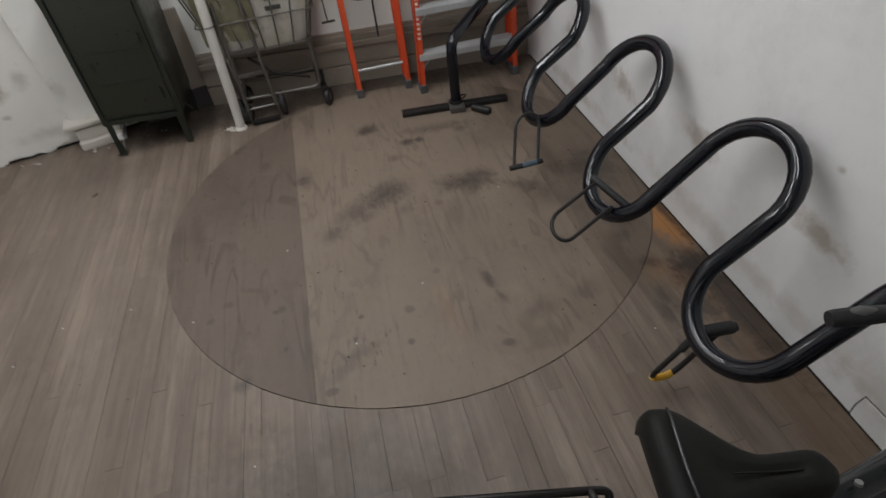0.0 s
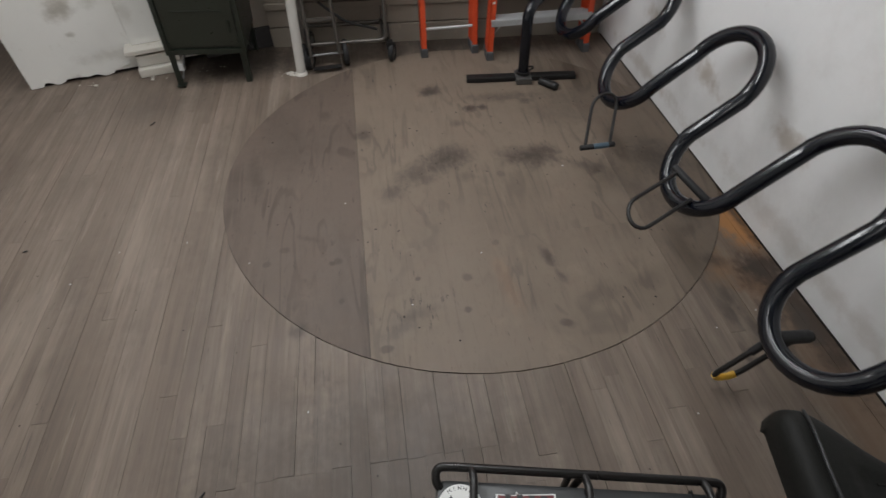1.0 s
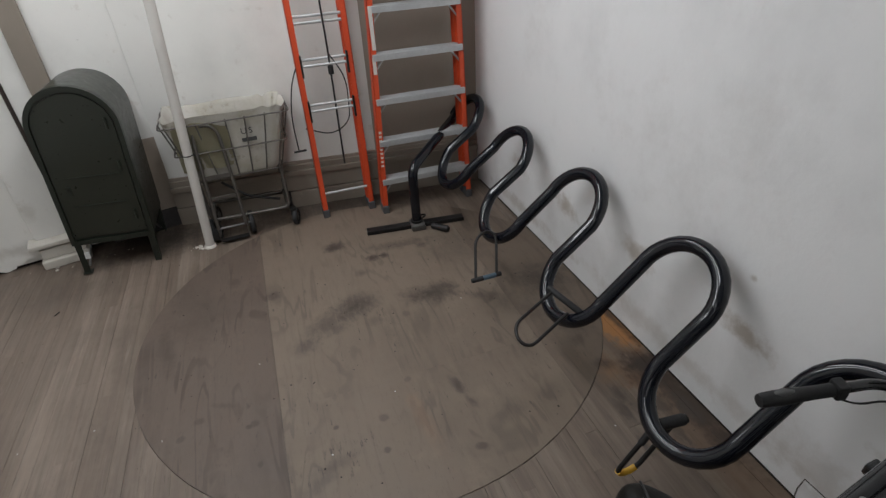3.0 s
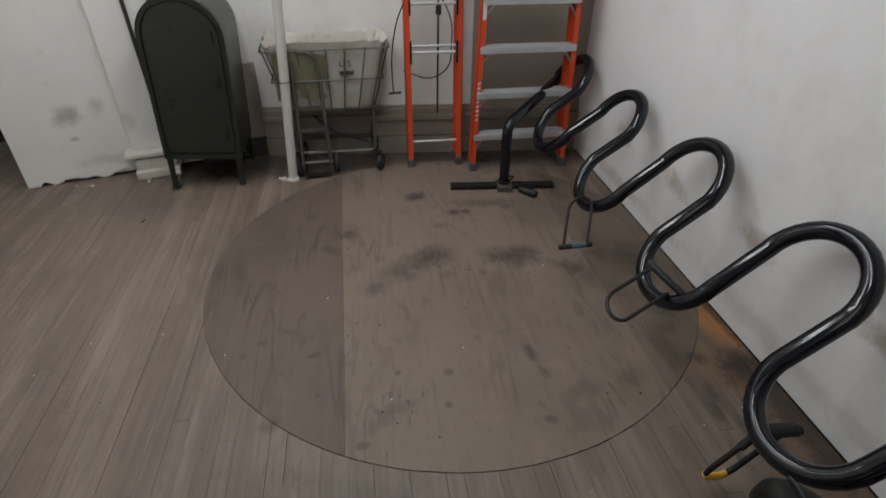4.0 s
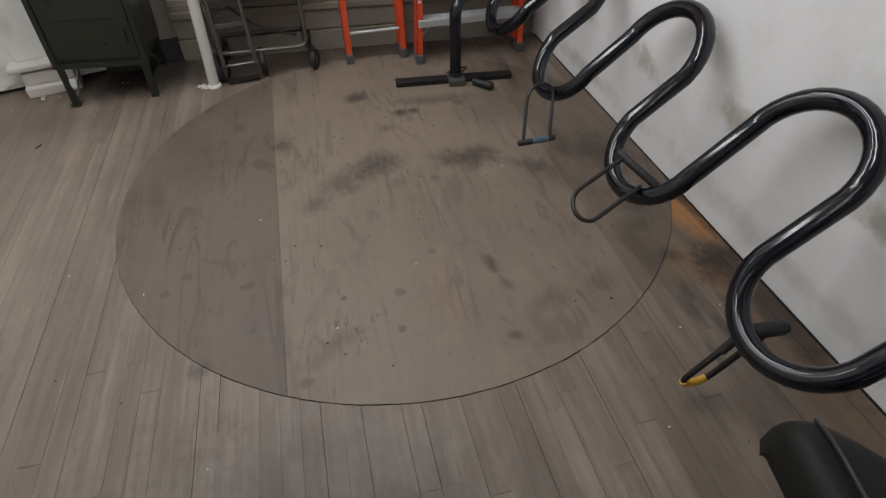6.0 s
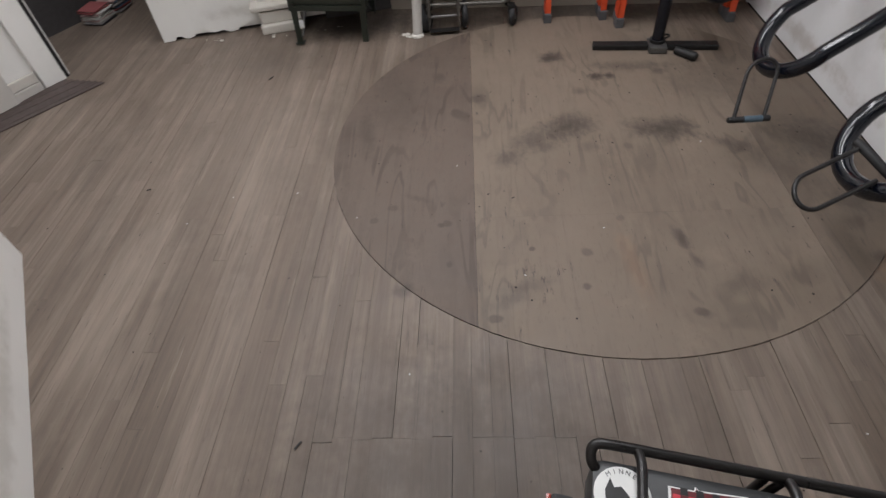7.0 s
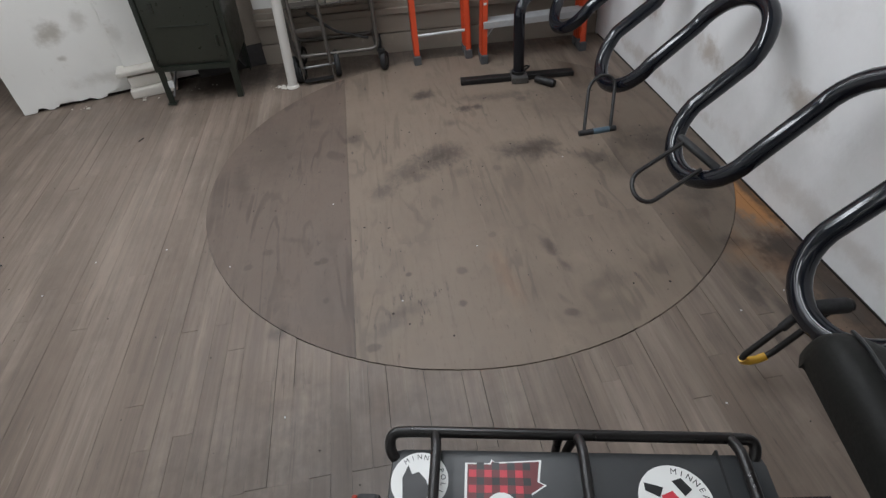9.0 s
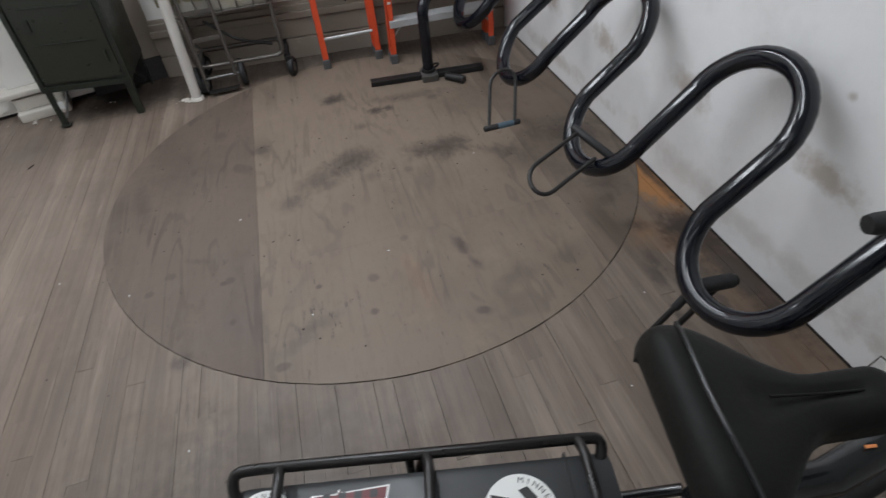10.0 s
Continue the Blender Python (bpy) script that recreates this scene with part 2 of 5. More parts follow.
def board_material():
    m = Mat("worn_maple_boards", (0.1580, 0.1188, 0.0905), 0.55)
    m.mix(m.random(), (0.2456, 0.1940, 0.1544), amount=0.62)
    long = m.coords((26, 0.9, 26), world=True, shift=True)
    grain = m.noise(2.2, 6, 0.65, long, 0.3, 0.72)
    m.mix(grain, (0.0788, 0.0590, 0.0462), amount=0.55)
    m.mix(m.noise(0.9, 5, 0.65, m.coords((7, 0.7, 1), world=True), 0.47, 0.72), (0.3344, 0.2758, 0.2232), amount=0.45)
    m.mix(m.noise(1.3, 5, 0.6, m.coords((1.6, 0.6, 1), world=True), 0.44, 0.70), (0.0888, 0.0670, 0.0521), amount=0.6)
    m.mix(m.noise(3.4, 6, 0.7, m.coords((1, 0.5, 1), world=True), 0.55, 0.75), (0.3135, 0.2610, 0.2139), amount=0.3)
    fine = m.noise(70, 5, 0.7, m.coords((1, 0.10, 1), world=True), 0.58, 0.76)
    m.mix(fine, (0.0470, 0.0355, 0.0288), amount=0.7)
    m.mix(m.noise(30, 5, 0.75, m.coords((1, 0.045, 1), world=True), 0.62, 0.70), (0.040, 0.030, 0.024), amount=0.55)
    m.mix(m.noise(26, 5, 0.7, m.coords((1, 0.05, 1), world=True, shift=True), 0.60, 0.72), (0.33, 0.275, 0.225), amount=0.35)
    m.mix(m.noise(190, 3, 0.6, m.coords(world=True), 0.70, 0.80), (0.0313, 0.0246, 0.0186), amount=0.6)
    # worn, brown and oily strip along the wall, bare orange wood in one place
    m.mix(m.spot(1.02, -1.25, 0.17, 1.0, 0.8, 0.35, 0), (0.1306, 0.0808, 0.0484), amount=0.75)
    m.mix(m.spot(0.88, -0.82, 0.10, 0.16, 0.9, 0.6, 0), (0.2194, 0.1231, 0.0605), amount=0.7)
    m.mix(m.spot(1.07, -0.58, 0.12, 0.29, 0.6, 0.6, 4), (0.34, 0.155, 0.048), amount=0.95)
    m.mix(m.spot(0.99, -0.93, 0.15, 0.12, 0.9, 0.6, 0), (0.15, 0.082, 0.042), amount=0.8)
    m.mix(m.spot(1.03, -0.87, 0.15, 0.17, 1.0, 0.8, 25), (0.034, 0.0235, 0.017), amount=0.95)
    m.mix(m.spot(1.07, -1.10, 0.11, 0.46, 0.8, 0.6, 0), (0.0422, 0.0275, 0.0193), amount=0.9)
    m.mix(m.spot(1.09, -0.45, 0.035, 0.55, 0.9, 0.6, 0), (0.040, 0.026, 0.018), amount=0.85)
    m.mix(m.spot(1.03, 0.2, 0.14, 0.5, 0.9, 0.5, 0), (0.0575, 0.0443, 0.0344), amount=0.7)
    for x, y, rx, ry in ((0.80, -1.05, 0.03, 0.10), (0.86, -1.16, 0.035, 0.12), (0.93, -1.22, 0.03, 0.10), (0.77, -1.22, 0.02, 0.08), (0.95, -1.08, 0.05, 0.10), (1.04, -1.12, 0.05, 0.14), (0.83, -0.97, 0.04, 0.08)):
        m.mix(m.spot(x, y, rx, ry, 0.8, 0.8, 4), (0.0522, 0.0414, 0.0335), amount=0.7)
    m.mix(m.spot(-1.62, 0.05, 0.62, 1.25, 1.0, 0.5, 12), (0.345, 0.285, 0.235), amount=0.15)
    # shade under the mailbox, with some grime, put into the board colour
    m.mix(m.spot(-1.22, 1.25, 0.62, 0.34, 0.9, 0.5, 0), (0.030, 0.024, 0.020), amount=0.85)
    # dirt along the back wall, with shade below the hamper painted in
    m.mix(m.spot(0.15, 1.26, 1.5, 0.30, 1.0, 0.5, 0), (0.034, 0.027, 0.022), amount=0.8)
    # near floor darkened in colour: foot dirt together with painted shade
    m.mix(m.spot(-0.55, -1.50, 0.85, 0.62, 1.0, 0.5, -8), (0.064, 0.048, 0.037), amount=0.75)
    floor_grime(m, 0.9)
    m.roughen(m.noise(6, 4, 0.6, m.coords(world=True)), 0.42, 0.68)
    m.bump(grain, 0.25, 0.0012)
    return m.mat


def ply_material(name, tone, dark, figure_amount):
    m = Mat(name, tone, 0.6)
    wood = m.coords((3.2, 0.55, 1), world=True, shift=True)
    n = m.t.nodes.new("ShaderNodeTexNoise")
    n.inputs["Scale"].default_value, n.inputs["Detail"].default_value, n.inputs["Distortion"].default_value = 1.5, 3, 0.7
    m.t.links.new(wood, n.inputs["Vector"])
    w = m.t.nodes.new("ShaderNodeMath")
    w.operation = "SINE"
    k = m.t.nodes.new("ShaderNodeMath")
    k.operation = "MULTIPLY"
    k.inputs[1].default_value = 46.0
    m.t.links.new(n.outputs["Fac"], k.inputs[0])
    m.t.links.new(k.outputs[0], w.inputs[0])
    lines = m.ramp(w.outputs[0], 0.35, 1.0)
    lines = m.math("MULTIPLY", lines, m.noise(2.5, 3, 0.5, m.coords(world=True), 0.38, 0.62))
    m.mix(m.noise(1.1, 5, 0.6, m.coords(world=True), 0.42, 0.75), dark, amount=0.55)
    m.mix(lines, tuple(c * 0.50 for c in tone), amount=figure_amount)
    m.mix(m.noise(34, 6, 0.75, m.coords((1, 0.10, 1), world=True), 0.58, 0.78), tuple(c * 0.42 for c in tone), amount=0.5)
    m.mix(m.noise(11, 6, 0.7, m.coords((1, 0.13, 1), world=True), 0.50, 0.74), tuple(c * 0.66 for c in tone), amount=0.5)
    m.mix(m.noise(9, 6, 0.7, m.coords((1.3, 0.11, 1), world=True), 0.56, 0.76), tuple(c * 1.4 for c in tone), amount=0.35)
    m.mix(m.noise(3.5, 6, 0.7, m.coords(world=True), 0.52, 0.75), tuple(c * 1.45 for c in tone), amount=0.40)
    m.mix(m.noise(5.0, 6, 0.7, m.coords((1, 0.4, 1), world=True), 0.56, 0.76), tuple(c * 0.62 for c in tone), amount=0.45)
    m.mix(m.spot(0.02, -0.78, 0.05, 0.26, 1.0, 0.7, 6), (0.2717, 0.1477, 0.0791), amount=0.22)
    m.mix(m.noise(150, 3, 0.6, m.coords(world=True), 0.71, 0.79), (0.0313, 0.0246, 0.0186), amount=0.8)
    # short dark tears and scratches along the grain, thick in patches
    tears = m.math("MULTIPLY", m.noise(42, 6, 0.72, m.coords((1, 0.2, 1), world=True), 0.60, 0.68), m.noise(3.2, 4, 0.6, m.coords(world=True), 0.46, 0.58))
    m.mix(tears, (0.045, 0.035, 0.028), amount=0.75)
    m.mix(m.noise(24, 5, 0.7, m.coords((1, 0.06, 1), world=True), 0.57, 0.72), tuple(c * 0.5 for c in tone), amount=0.45)
    m.mix(m.noise(85, 4, 0.7, m.coords((1, 0.3, 1), world=True), 0.56, 0.74), tuple(c * 0.55 for c in tone), amount=0.4)
    frayed = m.math("MULTIPLY", m.noise(55, 6, 0.75, m.coords((1, 0.22, 1), world=True), 0.55, 0.62), m.spot(-0.33, -0.85, 0.22, 0.13, 1.0, 0.8, 14))
    m.mix(frayed, (0.036, 0.028, 0.022), amount=0.9)
    floor_grime(m)
    m.roughen(m.noise(7, 4, 0.6, m.coords(world=True)), 0.48, 0.72)
    m.bump(lines, 0.12, 0.001)
    return m.mat


def wall_material(name, tone, right=False, dirt=0.5):
    m = Mat(name, tone, 0.55)
    m.mix(m.noise(2.2, 5, 0.6, m.coords(world=True), 0.45, 0.75), tuple(c * 0.82 for c in tone), amount=0.5)
    m.mix(m.noise(11, 6, 0.65, m.coords(world=True), 0.6, 0.8), (0.36, 0.30, 0.235), amount=dirt)
    m.mix(m.noise(45, 3, 0.5, m.coords(world=True), 0.74, 0.82), (0.14, 0.12, 0.1), amount=dirt * 0.7)
    lump = m.noise(14, 5, 0.6, m.coords(world=True))
    m.bump(lump, 0.25, 0.006)
    m.bump(m.noise(120, 3, 0.5, m.coords(world=True)), 0.12, 0.001)
    return m


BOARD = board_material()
PLY_MID = ply_material("plywood_pale", (0.176, 0.136, 0.103), (0.118, 0.089, 0.067), 0.50)
PLY_RIGHT = ply_material("plywood_brown", (0.142, 0.107, 0.080), (0.088, 0.066, 0.050), 0.5)
PLY_SIDE = ply_material("plywood_dark", (0.118, 0.087, 0.068), (0.080, 0.058, 0.046), 0.75)
GAP = flat("dirt_in_gaps", (0.018, 0.014, 0.012), 0.9)
_w = wall_material("painted_plaster_right", (0.81, 0.81, 0.815), dirt=0.12)
# smears where handlebars and tyres rubbed the paint, shaped on the wall by height and length
for _y, _z, _ry, _rz, _k, _ang in ((-0.01, 0.36, 0.13, 0.075, 0.85, 8), (-0.60, 0.42, 0.14, 0.07, 0.75, 8), (-1.21, 0.45, 0.15, 0.06, 0.8, 6),
                                   (0.55, 0.37, 0.14, 0.07, 0.7, 5), (-1.85, 0.4, 0.16, 0.06, 0.6, 6), (-0.95, 0.12, 0.9, 0.07, 0.35, 0), (-1.6, 0.17, 0.25, 0.12, 0.35, 10),
                                   (-2.0, 0.25, 0.2, 0.1, 0.3, -10), (0.5, 0.1, 0.6, 0.06, 0.5, 0), (-1.18, 0.666, 0.02, 0.015, 0.6, 0)):
    mp = _w.t.nodes.new("ShaderNodeMapping")
    mp.vector_type = "TEXTURE"
    mp.inputs["Location"].default_value = (1.134, _y, _z)
    mp.inputs["Rotation"].default_value = (radians(_ang), 0, 0)
    mp.inputs["Scale"].default_value = (1000, _ry, _rz)
    _w.t.links.new(_w.geo.outputs["Position"], mp.inputs["Vector"])
    ln = _w.t.nodes.new("ShaderNodeVectorMath")
    ln.operation = "LENGTH"
    _w.t.links.new(mp.outputs[0], ln.inputs[0])
    nz = _w.noise(13, 5, 0.65, _w.coords(world=True), 0.0, 1.0)
    sm = _w.t.nodes.new("ShaderNodeMath")
    sm.operation = "MULTIPLY_ADD"
    _w.t.links.new(nz, sm.inputs[0])
    sm.inputs[1].default_value = 1.3
    _w.t.links.new(ln.outputs["Value"], sm.inputs[2])
    _w.mix(_w.ramp(sm.outputs[0], 1.75, 0.75), (0.40, 0.345, 0.29), amount=_k)
_w.mix(_w.noise(1.7, 6, 0.7, _w.coords(world=True), 0.5, 0.75), (0.60, 0.585, 0.57), amount=0.4)
WALL_RIGHT = _w.mat
_w = wall_material("painted_plaster_old", (0.74, 0.73, 0.70), dirt=0.45)
for _x, _z, _rx, _rz, _k in ((-2.09, 0.41, 0.09, 0.08, 0.8), (-1.93, 0.45, 0.06, 0.07, 0.45), (-2.1, 0.27, 0.03, 0.02, 0.6), (-1.78, 0.36, 0.05, 0.10, 0.3), (-1.9, 0.12, 0.3, 0.05, 0.4)):
    mp = _w.t.nodes.new("ShaderNodeMapping")
    mp.vector_type = "TEXTURE"
    mp.inputs["Location"].default_value = (_x, 0, _z)
    mp.inputs["Scale"].default_value = (_rx, 1000, _rz)
    _w.t.links.new(_w.geo.outputs["Position"], mp.inputs["Vector"])
    ln = _w.t.nodes.new("ShaderNodeVectorMath")
    ln.operation = "LENGTH"
    _w.t.links.new(mp.outputs[0], ln.inputs[0])
    sm = _w.t.nodes.new("ShaderNodeMath")
    sm.operation = "MULTIPLY_ADD"
    _w.t.links.new(_w.noise(13, 5, 0.65, _w.coords(world=True), 0.0, 1.0), sm.inputs[0])
    sm.inputs[1].default_value = 1.2
    _w.t.links.new(ln.outputs["Value"], sm.inputs[2])
    _w.mix(_w.ramp(sm.outputs[0], 1.7, 0.7), (0.34, 0.31, 0.26), amount=_k)
WALL_WHITE = _w.mat
WALL_TAN = wall_material("dirty_tan_wall", (0.29, 0.245, 0.205), dirt=0.5).mat
TRIM_PALE = wall_material("chipped_pale_trim", (0.50, 0.475, 0.44), dirt=0.8).mat
TRIM = wall_material("painted_trim", (0.235, 0.20, 0.165), dirt=0.6).mat
STONE = wall_material("painted_stone_block", (0.56, 0.53, 0.48), dirt=0.7).mat
CEIL = wall_material("ceiling_paint", (0.70, 0.77, 0.75), dirt=0.2).mat
DARK = flat("near_black_wall", (0.05, 0.045, 0.045), 0.8)

# ---- the room ----
WALL_X, BACK_Y, BACK_R, R_DISC = 1.108, 1.45, 1.27, 1.16
SEAM_L, SEAM_R = -0.530, 0.680


def poly_wall(name, a, b, z0, z1, thick, material, label):
    """An upright wall whose visible face runs from a to b on plan, thick to the left of that way."""
    a, b = Vector((*a, 0)), Vector((*b, 0))
    d = (b - a)
    n = Vector((-d.y, d.x, 0)).normalized() * thick
    bm = bmesh.new()
    lo = [bm.verts.new((*p.xy, z0)) for p in (a, b, b + n, a + n)]
    hi = [bm.verts.new((*p.xy, z1)) for p in (a, b, b + n, a + n)]
    bm.faces.new(lo[::-1]), bm.faces.new(hi)
    for i in range(4):
        bm.faces.new((lo[i], lo[(i + 1) % 4], hi[(i + 1) % 4], hi[i]))
    bmesh.ops.recalc_face_normals(bm, faces=bm.faces[:])
    return tagged(part(name, bm, material), label, "wall", kind="structure")


CORNER = (-2.42, 1.13)
poly_wall("wall_right", (WALL_X, BACK_Y + 0.3), (WALL_X, -4.2), -0.05, CEILING, 0.2, WALL_RIGHT, "white painted plaster wall with rubbed tyre smears")
poly_wall("wall_back", (-1.02, BACK_Y), (WALL_X, BACK_R), 0.33, CEILING, 0.2, WALL_WHITE, "old white painted back wall above a tan dado")
poly_wall("dado_back", (-1.02, BACK_Y - 0.012), (WALL_X, BACK_R - 0.012), -0.05, 0.33, 0.2, WALL_TAN, "dirty tan lower part of the back wall")
poly_wall("wall_left_stub", CORNER, (-1.02, BACK_Y + 0.01), 0.02, CEILING, 0.2, WALL_WHITE, "white plaster wall with a ragged broken lower edge")
_d = (Vector((-1.02, BACK_Y + 0.01)) - Vector(CORNER))
_n = Vector((_d.y, -_d.x)).normalized() * 0.014
# tan dado extended over the shaded wall, so its colour also stands for shade
poly_wall("shade_dado_stub", tuple(Vector(CORNER) + _d * 0.76 + _n), tuple(Vector(CORNER) + _d + _n), -0.02, 0.62, 0.10, WALL_TAN, "dirty tan lower wall beside the mailbox, extended to stand for shade")
# no baseboard known here: added near-black strip gives the shade behind the mailbox
poly_wall("shade_strip_stub", tuple(Vector(CORNER) + _d * 0.70 + _n * 2.2), tuple(Vector(CORNER) + _d + _n * 2.2), -0.01, 0.13, 0.03, DARK, "near-black low strip standing in for shade behind the mailbox")
poly_wall("wall_front", (WALL_X, -4.2), (-5.2, -4.2), -0.05, CEILING, 0.2, WALL_WHITE, "plain white painted wall")
poly_wall("wall_far_left", (-2.87, 0.80), (-3.30, 0.05), -0.05, CEILING, -0.2, WALL_WHITE, "old white wall beside a doorway")
poly_wall("wall_near_left", (-2.33, -0.64), (-1.563, -1.88), -0.05, CEILING, -0.25, WALL_WHITE, "white painted partition end")
poly_wall("wall_near_left_return", (-3.30, 0.05), (-2.33, -0.64), -0.05, CEILING, -0.2, WALL_WHITE, "white painted partition side")
poly_wall("wall_near_rear", (-1.563, -1.88), (-1.563, -4.2), -0.05, CEILING, -0.25, WALL_WHITE, "plain white painted wall behind")
poly_wall("wall_back_tan", (0.36, BACK_Y - 0.115 - 0.004), (WALL_X, BACK_R - 0.004), 0.33, CEILING, 0.1, WALL_TAN, "tan end of the back wall")
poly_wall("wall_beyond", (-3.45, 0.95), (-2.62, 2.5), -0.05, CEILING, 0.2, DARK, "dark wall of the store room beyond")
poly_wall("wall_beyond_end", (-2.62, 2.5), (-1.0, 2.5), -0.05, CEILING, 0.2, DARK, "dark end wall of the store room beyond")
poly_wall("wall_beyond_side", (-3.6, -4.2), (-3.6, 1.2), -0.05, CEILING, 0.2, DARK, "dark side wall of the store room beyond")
tagged(part("ceiling", box_bm(-5.4, WALL_X + 0.2, -4.4, 3.6, CEILING, CEILING + 0.1), CEIL), "white painted ceiling", "ceiling", kind="structure")
floor = tagged(part("floor", box_bm(-5.4, WALL_X + 0.1, -4.4, 3.6, -0.12, -0.014), GAP), "narrow worn maple floor boards with a plywood disc let in", "floor", kind="structure")

# ---- wave bicycle rack ----
BLACK_GLOSS = flat("black_gloss_enamel", (0.0045, 0.0058, 0.0105), 0.07, 0.0, 0.0, 60, 0.3, 0.012)
BLACK_GLOSS.node_tree.nodes["Principled BSDF"].inputs["Specular IOR Level"].default_value = 0.5
BLACK_WORN = flat("scuffed_black_steel", (0.018, 0.017, 0.017), 0.5, 0.3, 0.0, 50, 0.5, 0.2)
STEEL_WORN = flat("worn_bare_steel", (0.16, 0.155, 0.15), 0.45, 0.7, 0.0, 70, 0.5)
RACK_R = 0.0303
TOP, BOT = Vector((0.929, 0, 0.6244)), Vector((0.7686, 0, 0.4145))
DROPS = [0.095, 0.095, 0.076, 0.059, 0.050]
TOP_Y, BOT_Y = [1.075, 0.3775, -0.32, -1.024, -1.72], [0.7225, 0.035, -0.674, -1.3725]
POST, END = Vector((0.460, 0.727, 0.0)), Vector((0.475, -1.985, 0.0))


def wave_points():
    up = (TOP - BOT).normalized()
    pts = rounded([POST + Vector((0, 0, 0.03)), POST + Vector((0, 0.012, 0.405)), TOP + Vector((0, TOP_Y[0] + 0.13, -DROPS[0]))], 0.07, 8)
    seq = []
    for k, ty in enumerate(TOP_Y):
        seq += [(TOP - Vector((0, 0, DROPS[k])), ty, 1)] + [(BOT, by, -1) for by in BOT_Y[k:k + 1]]
    for k, (base, y, s) in enumerate(seq):
        y_in = (seq[k - 1][1] + y) / 2 if k else y + 0.165
        y_out = (seq[k + 1][1] + y) / 2 if k + 1 < len(seq) else y - 0.175
        r = (y_in - y_out) / 2
        yc = (y_in + y_out) / 2
        for j in range(17):
            a = math.pi * j / 16
            pts.append(base + Vector((0, yc + r * math.cos(a), 0)) + up * (s * r * math.sin(a)))
    pts += rounded([pts[-1], END + Vector((0, 0, 0.405)), END + Vector((0, 0, 0.03))], 0.07, 8)[1:]
    return pts


rack = empty("bicycle_rack", Matrix(), "glossy black steel wave bicycle rack along the wall", "bicycle rack")
smooth(part("wave_tube", sweep_bm(wave_points(), RACK_R, 20), BLACK_GLOSS, rack))
for at in (POST, END):
    smooth(part("socket", sweep_bm([at + Vector((0, 0, 0.002)), at + Vector((0, 0, 0.055))], 0.04, 20), BLACK_WORN, rack))
    foot = pose(at.x, at.y, 0, 0, 0, -6)
    part("foot_bar", box_bm(-0.33, 0.31, -0.028, 0.028, 0.003, 0.03, 0.004, m=foot), BLACK_WORN, rack, "scuffed flat steel foot bar")
    part("foot_clamp", box_bm(-0.045, 0.045, -0.07, 0.045, 0.004, 0.04, 0.006, m=foot), STEEL_WORN, rack, "worn bare steel clamp")
    smooth(part("foot_stub", sweep_bm([foot @ Vector((0.09, -0.06, 0.022)), foot @ Vector((0.17, -0.13, 0.022)), foot @ Vector((0.178, -0.137, 0.022))], [0.02, 0.024, 0.018], 12), BLACK_WORN, rack, "short steel stub at the foot"))
    smooth(part("lock_loop", sweep_bm([foot @ Vector((0.03 + 0.035 * math.cos(a * 0.5236), 0.035 + 0.02 * math.sin(a * 0.5236), 0.045 + 0.012 * math.cos(a * 0.5236))) for a in range(12)], 0.005, 8, True), BLACK_WORN, rack))

# ---- locks left hanging on the rack ----
LOCK_STEEL = flat("dark_vinyl_coated_steel", (0.010, 0.0085, 0.008), 0.42, 0.0, 0.0, 80, 0.4)
RUBBER = flat("black_rubber", (0.014, 0.014, 0.015), 0.62, 0.0, 0.0, 90, 0.3)
YELLOW = flat("yellow_vinyl_sleeve", (0.72, 0.40, 0.03), 0.4, 0.0, 0.0, 60, 0.25)
BLUE_WORN = flat("worn_blue_paint", (0.10, 0.16, 0.21), 0.5, 0.0, 0.0, 120, 0.7)


def u_shape(a, b, tip, steps=10):
    """Two legs from a and b that meet in a round bend towards tip."""
    a, b, tip = Vector(a), Vector(b), Vector(tip)
    mid = (a + b) / 2
    d = (tip - mid)
    side = (b - a) / 2
    r = side.length
    stem = d * max(0.2, 1 - r / d.length)
    pts = [a + stem * k / 4 for k in range(4)]
    for k in range(steps + 1):
        an = math.pi * k / steps
        pts.append(mid + stem - side * math.cos(an) + d.normalized() * r * math.sin(an))
    pts += [b + stem * (3 - k) / 4 for k in range(4)]
    return pts


def u_lock(label, a, b, tip, bar_a, bar_b, bar_r, shackle_r=0.0075, steps=10):
    lock = empty("u_lock", Matrix(), label, "bicycle lock", "locks left on the rack")
    smooth(part("shackle", sweep_bm(u_shape(a, b, tip, steps), shackle_r, 10), LOCK_STEEL, lock))
    bar_a, bar_b = Vector(bar_a), Vector(bar_b)
    d = (bar_b - bar_a).normalized()
    bar = smooth(part("crossbar", sweep_bm([bar_a, bar_a + d * 0.004, bar_b - d * 0.004, bar_b], [bar_r * 0.85, bar_r, bar_r, bar_r * 0.85], 16), RUBBER, lock), 50)
    return lock, bar, d


lock, bar, d = u_lock("thin black U-lock hanging open with a worn blue crossbar", (0.492, -0.209, 0.187), (0.607, -0.207, 0.187), (0.608, -0.066, 0.357), (0.470, -0.211, 0.184), (0.630, -0.207, 0.184), 0.0125)
smooth(part("worn_band", sweep_bm([Vector((0.530, -0.210, 0.184)), Vector((0.600, -0.208, 0.184))], 0.0132, 16), BLUE_WORN, bar, "worn blue paint band"))
lock, bar, d = u_lock("brown-black U-lock with its rounded shackle sticking out over the floor", (0.650, -0.667, 0.383), (0.670, -0.767, 0.338), (0.428, -0.812, 0.318), (0.645, -0.642, 0.393), (0.725, -0.802, 0.338), 0.014)
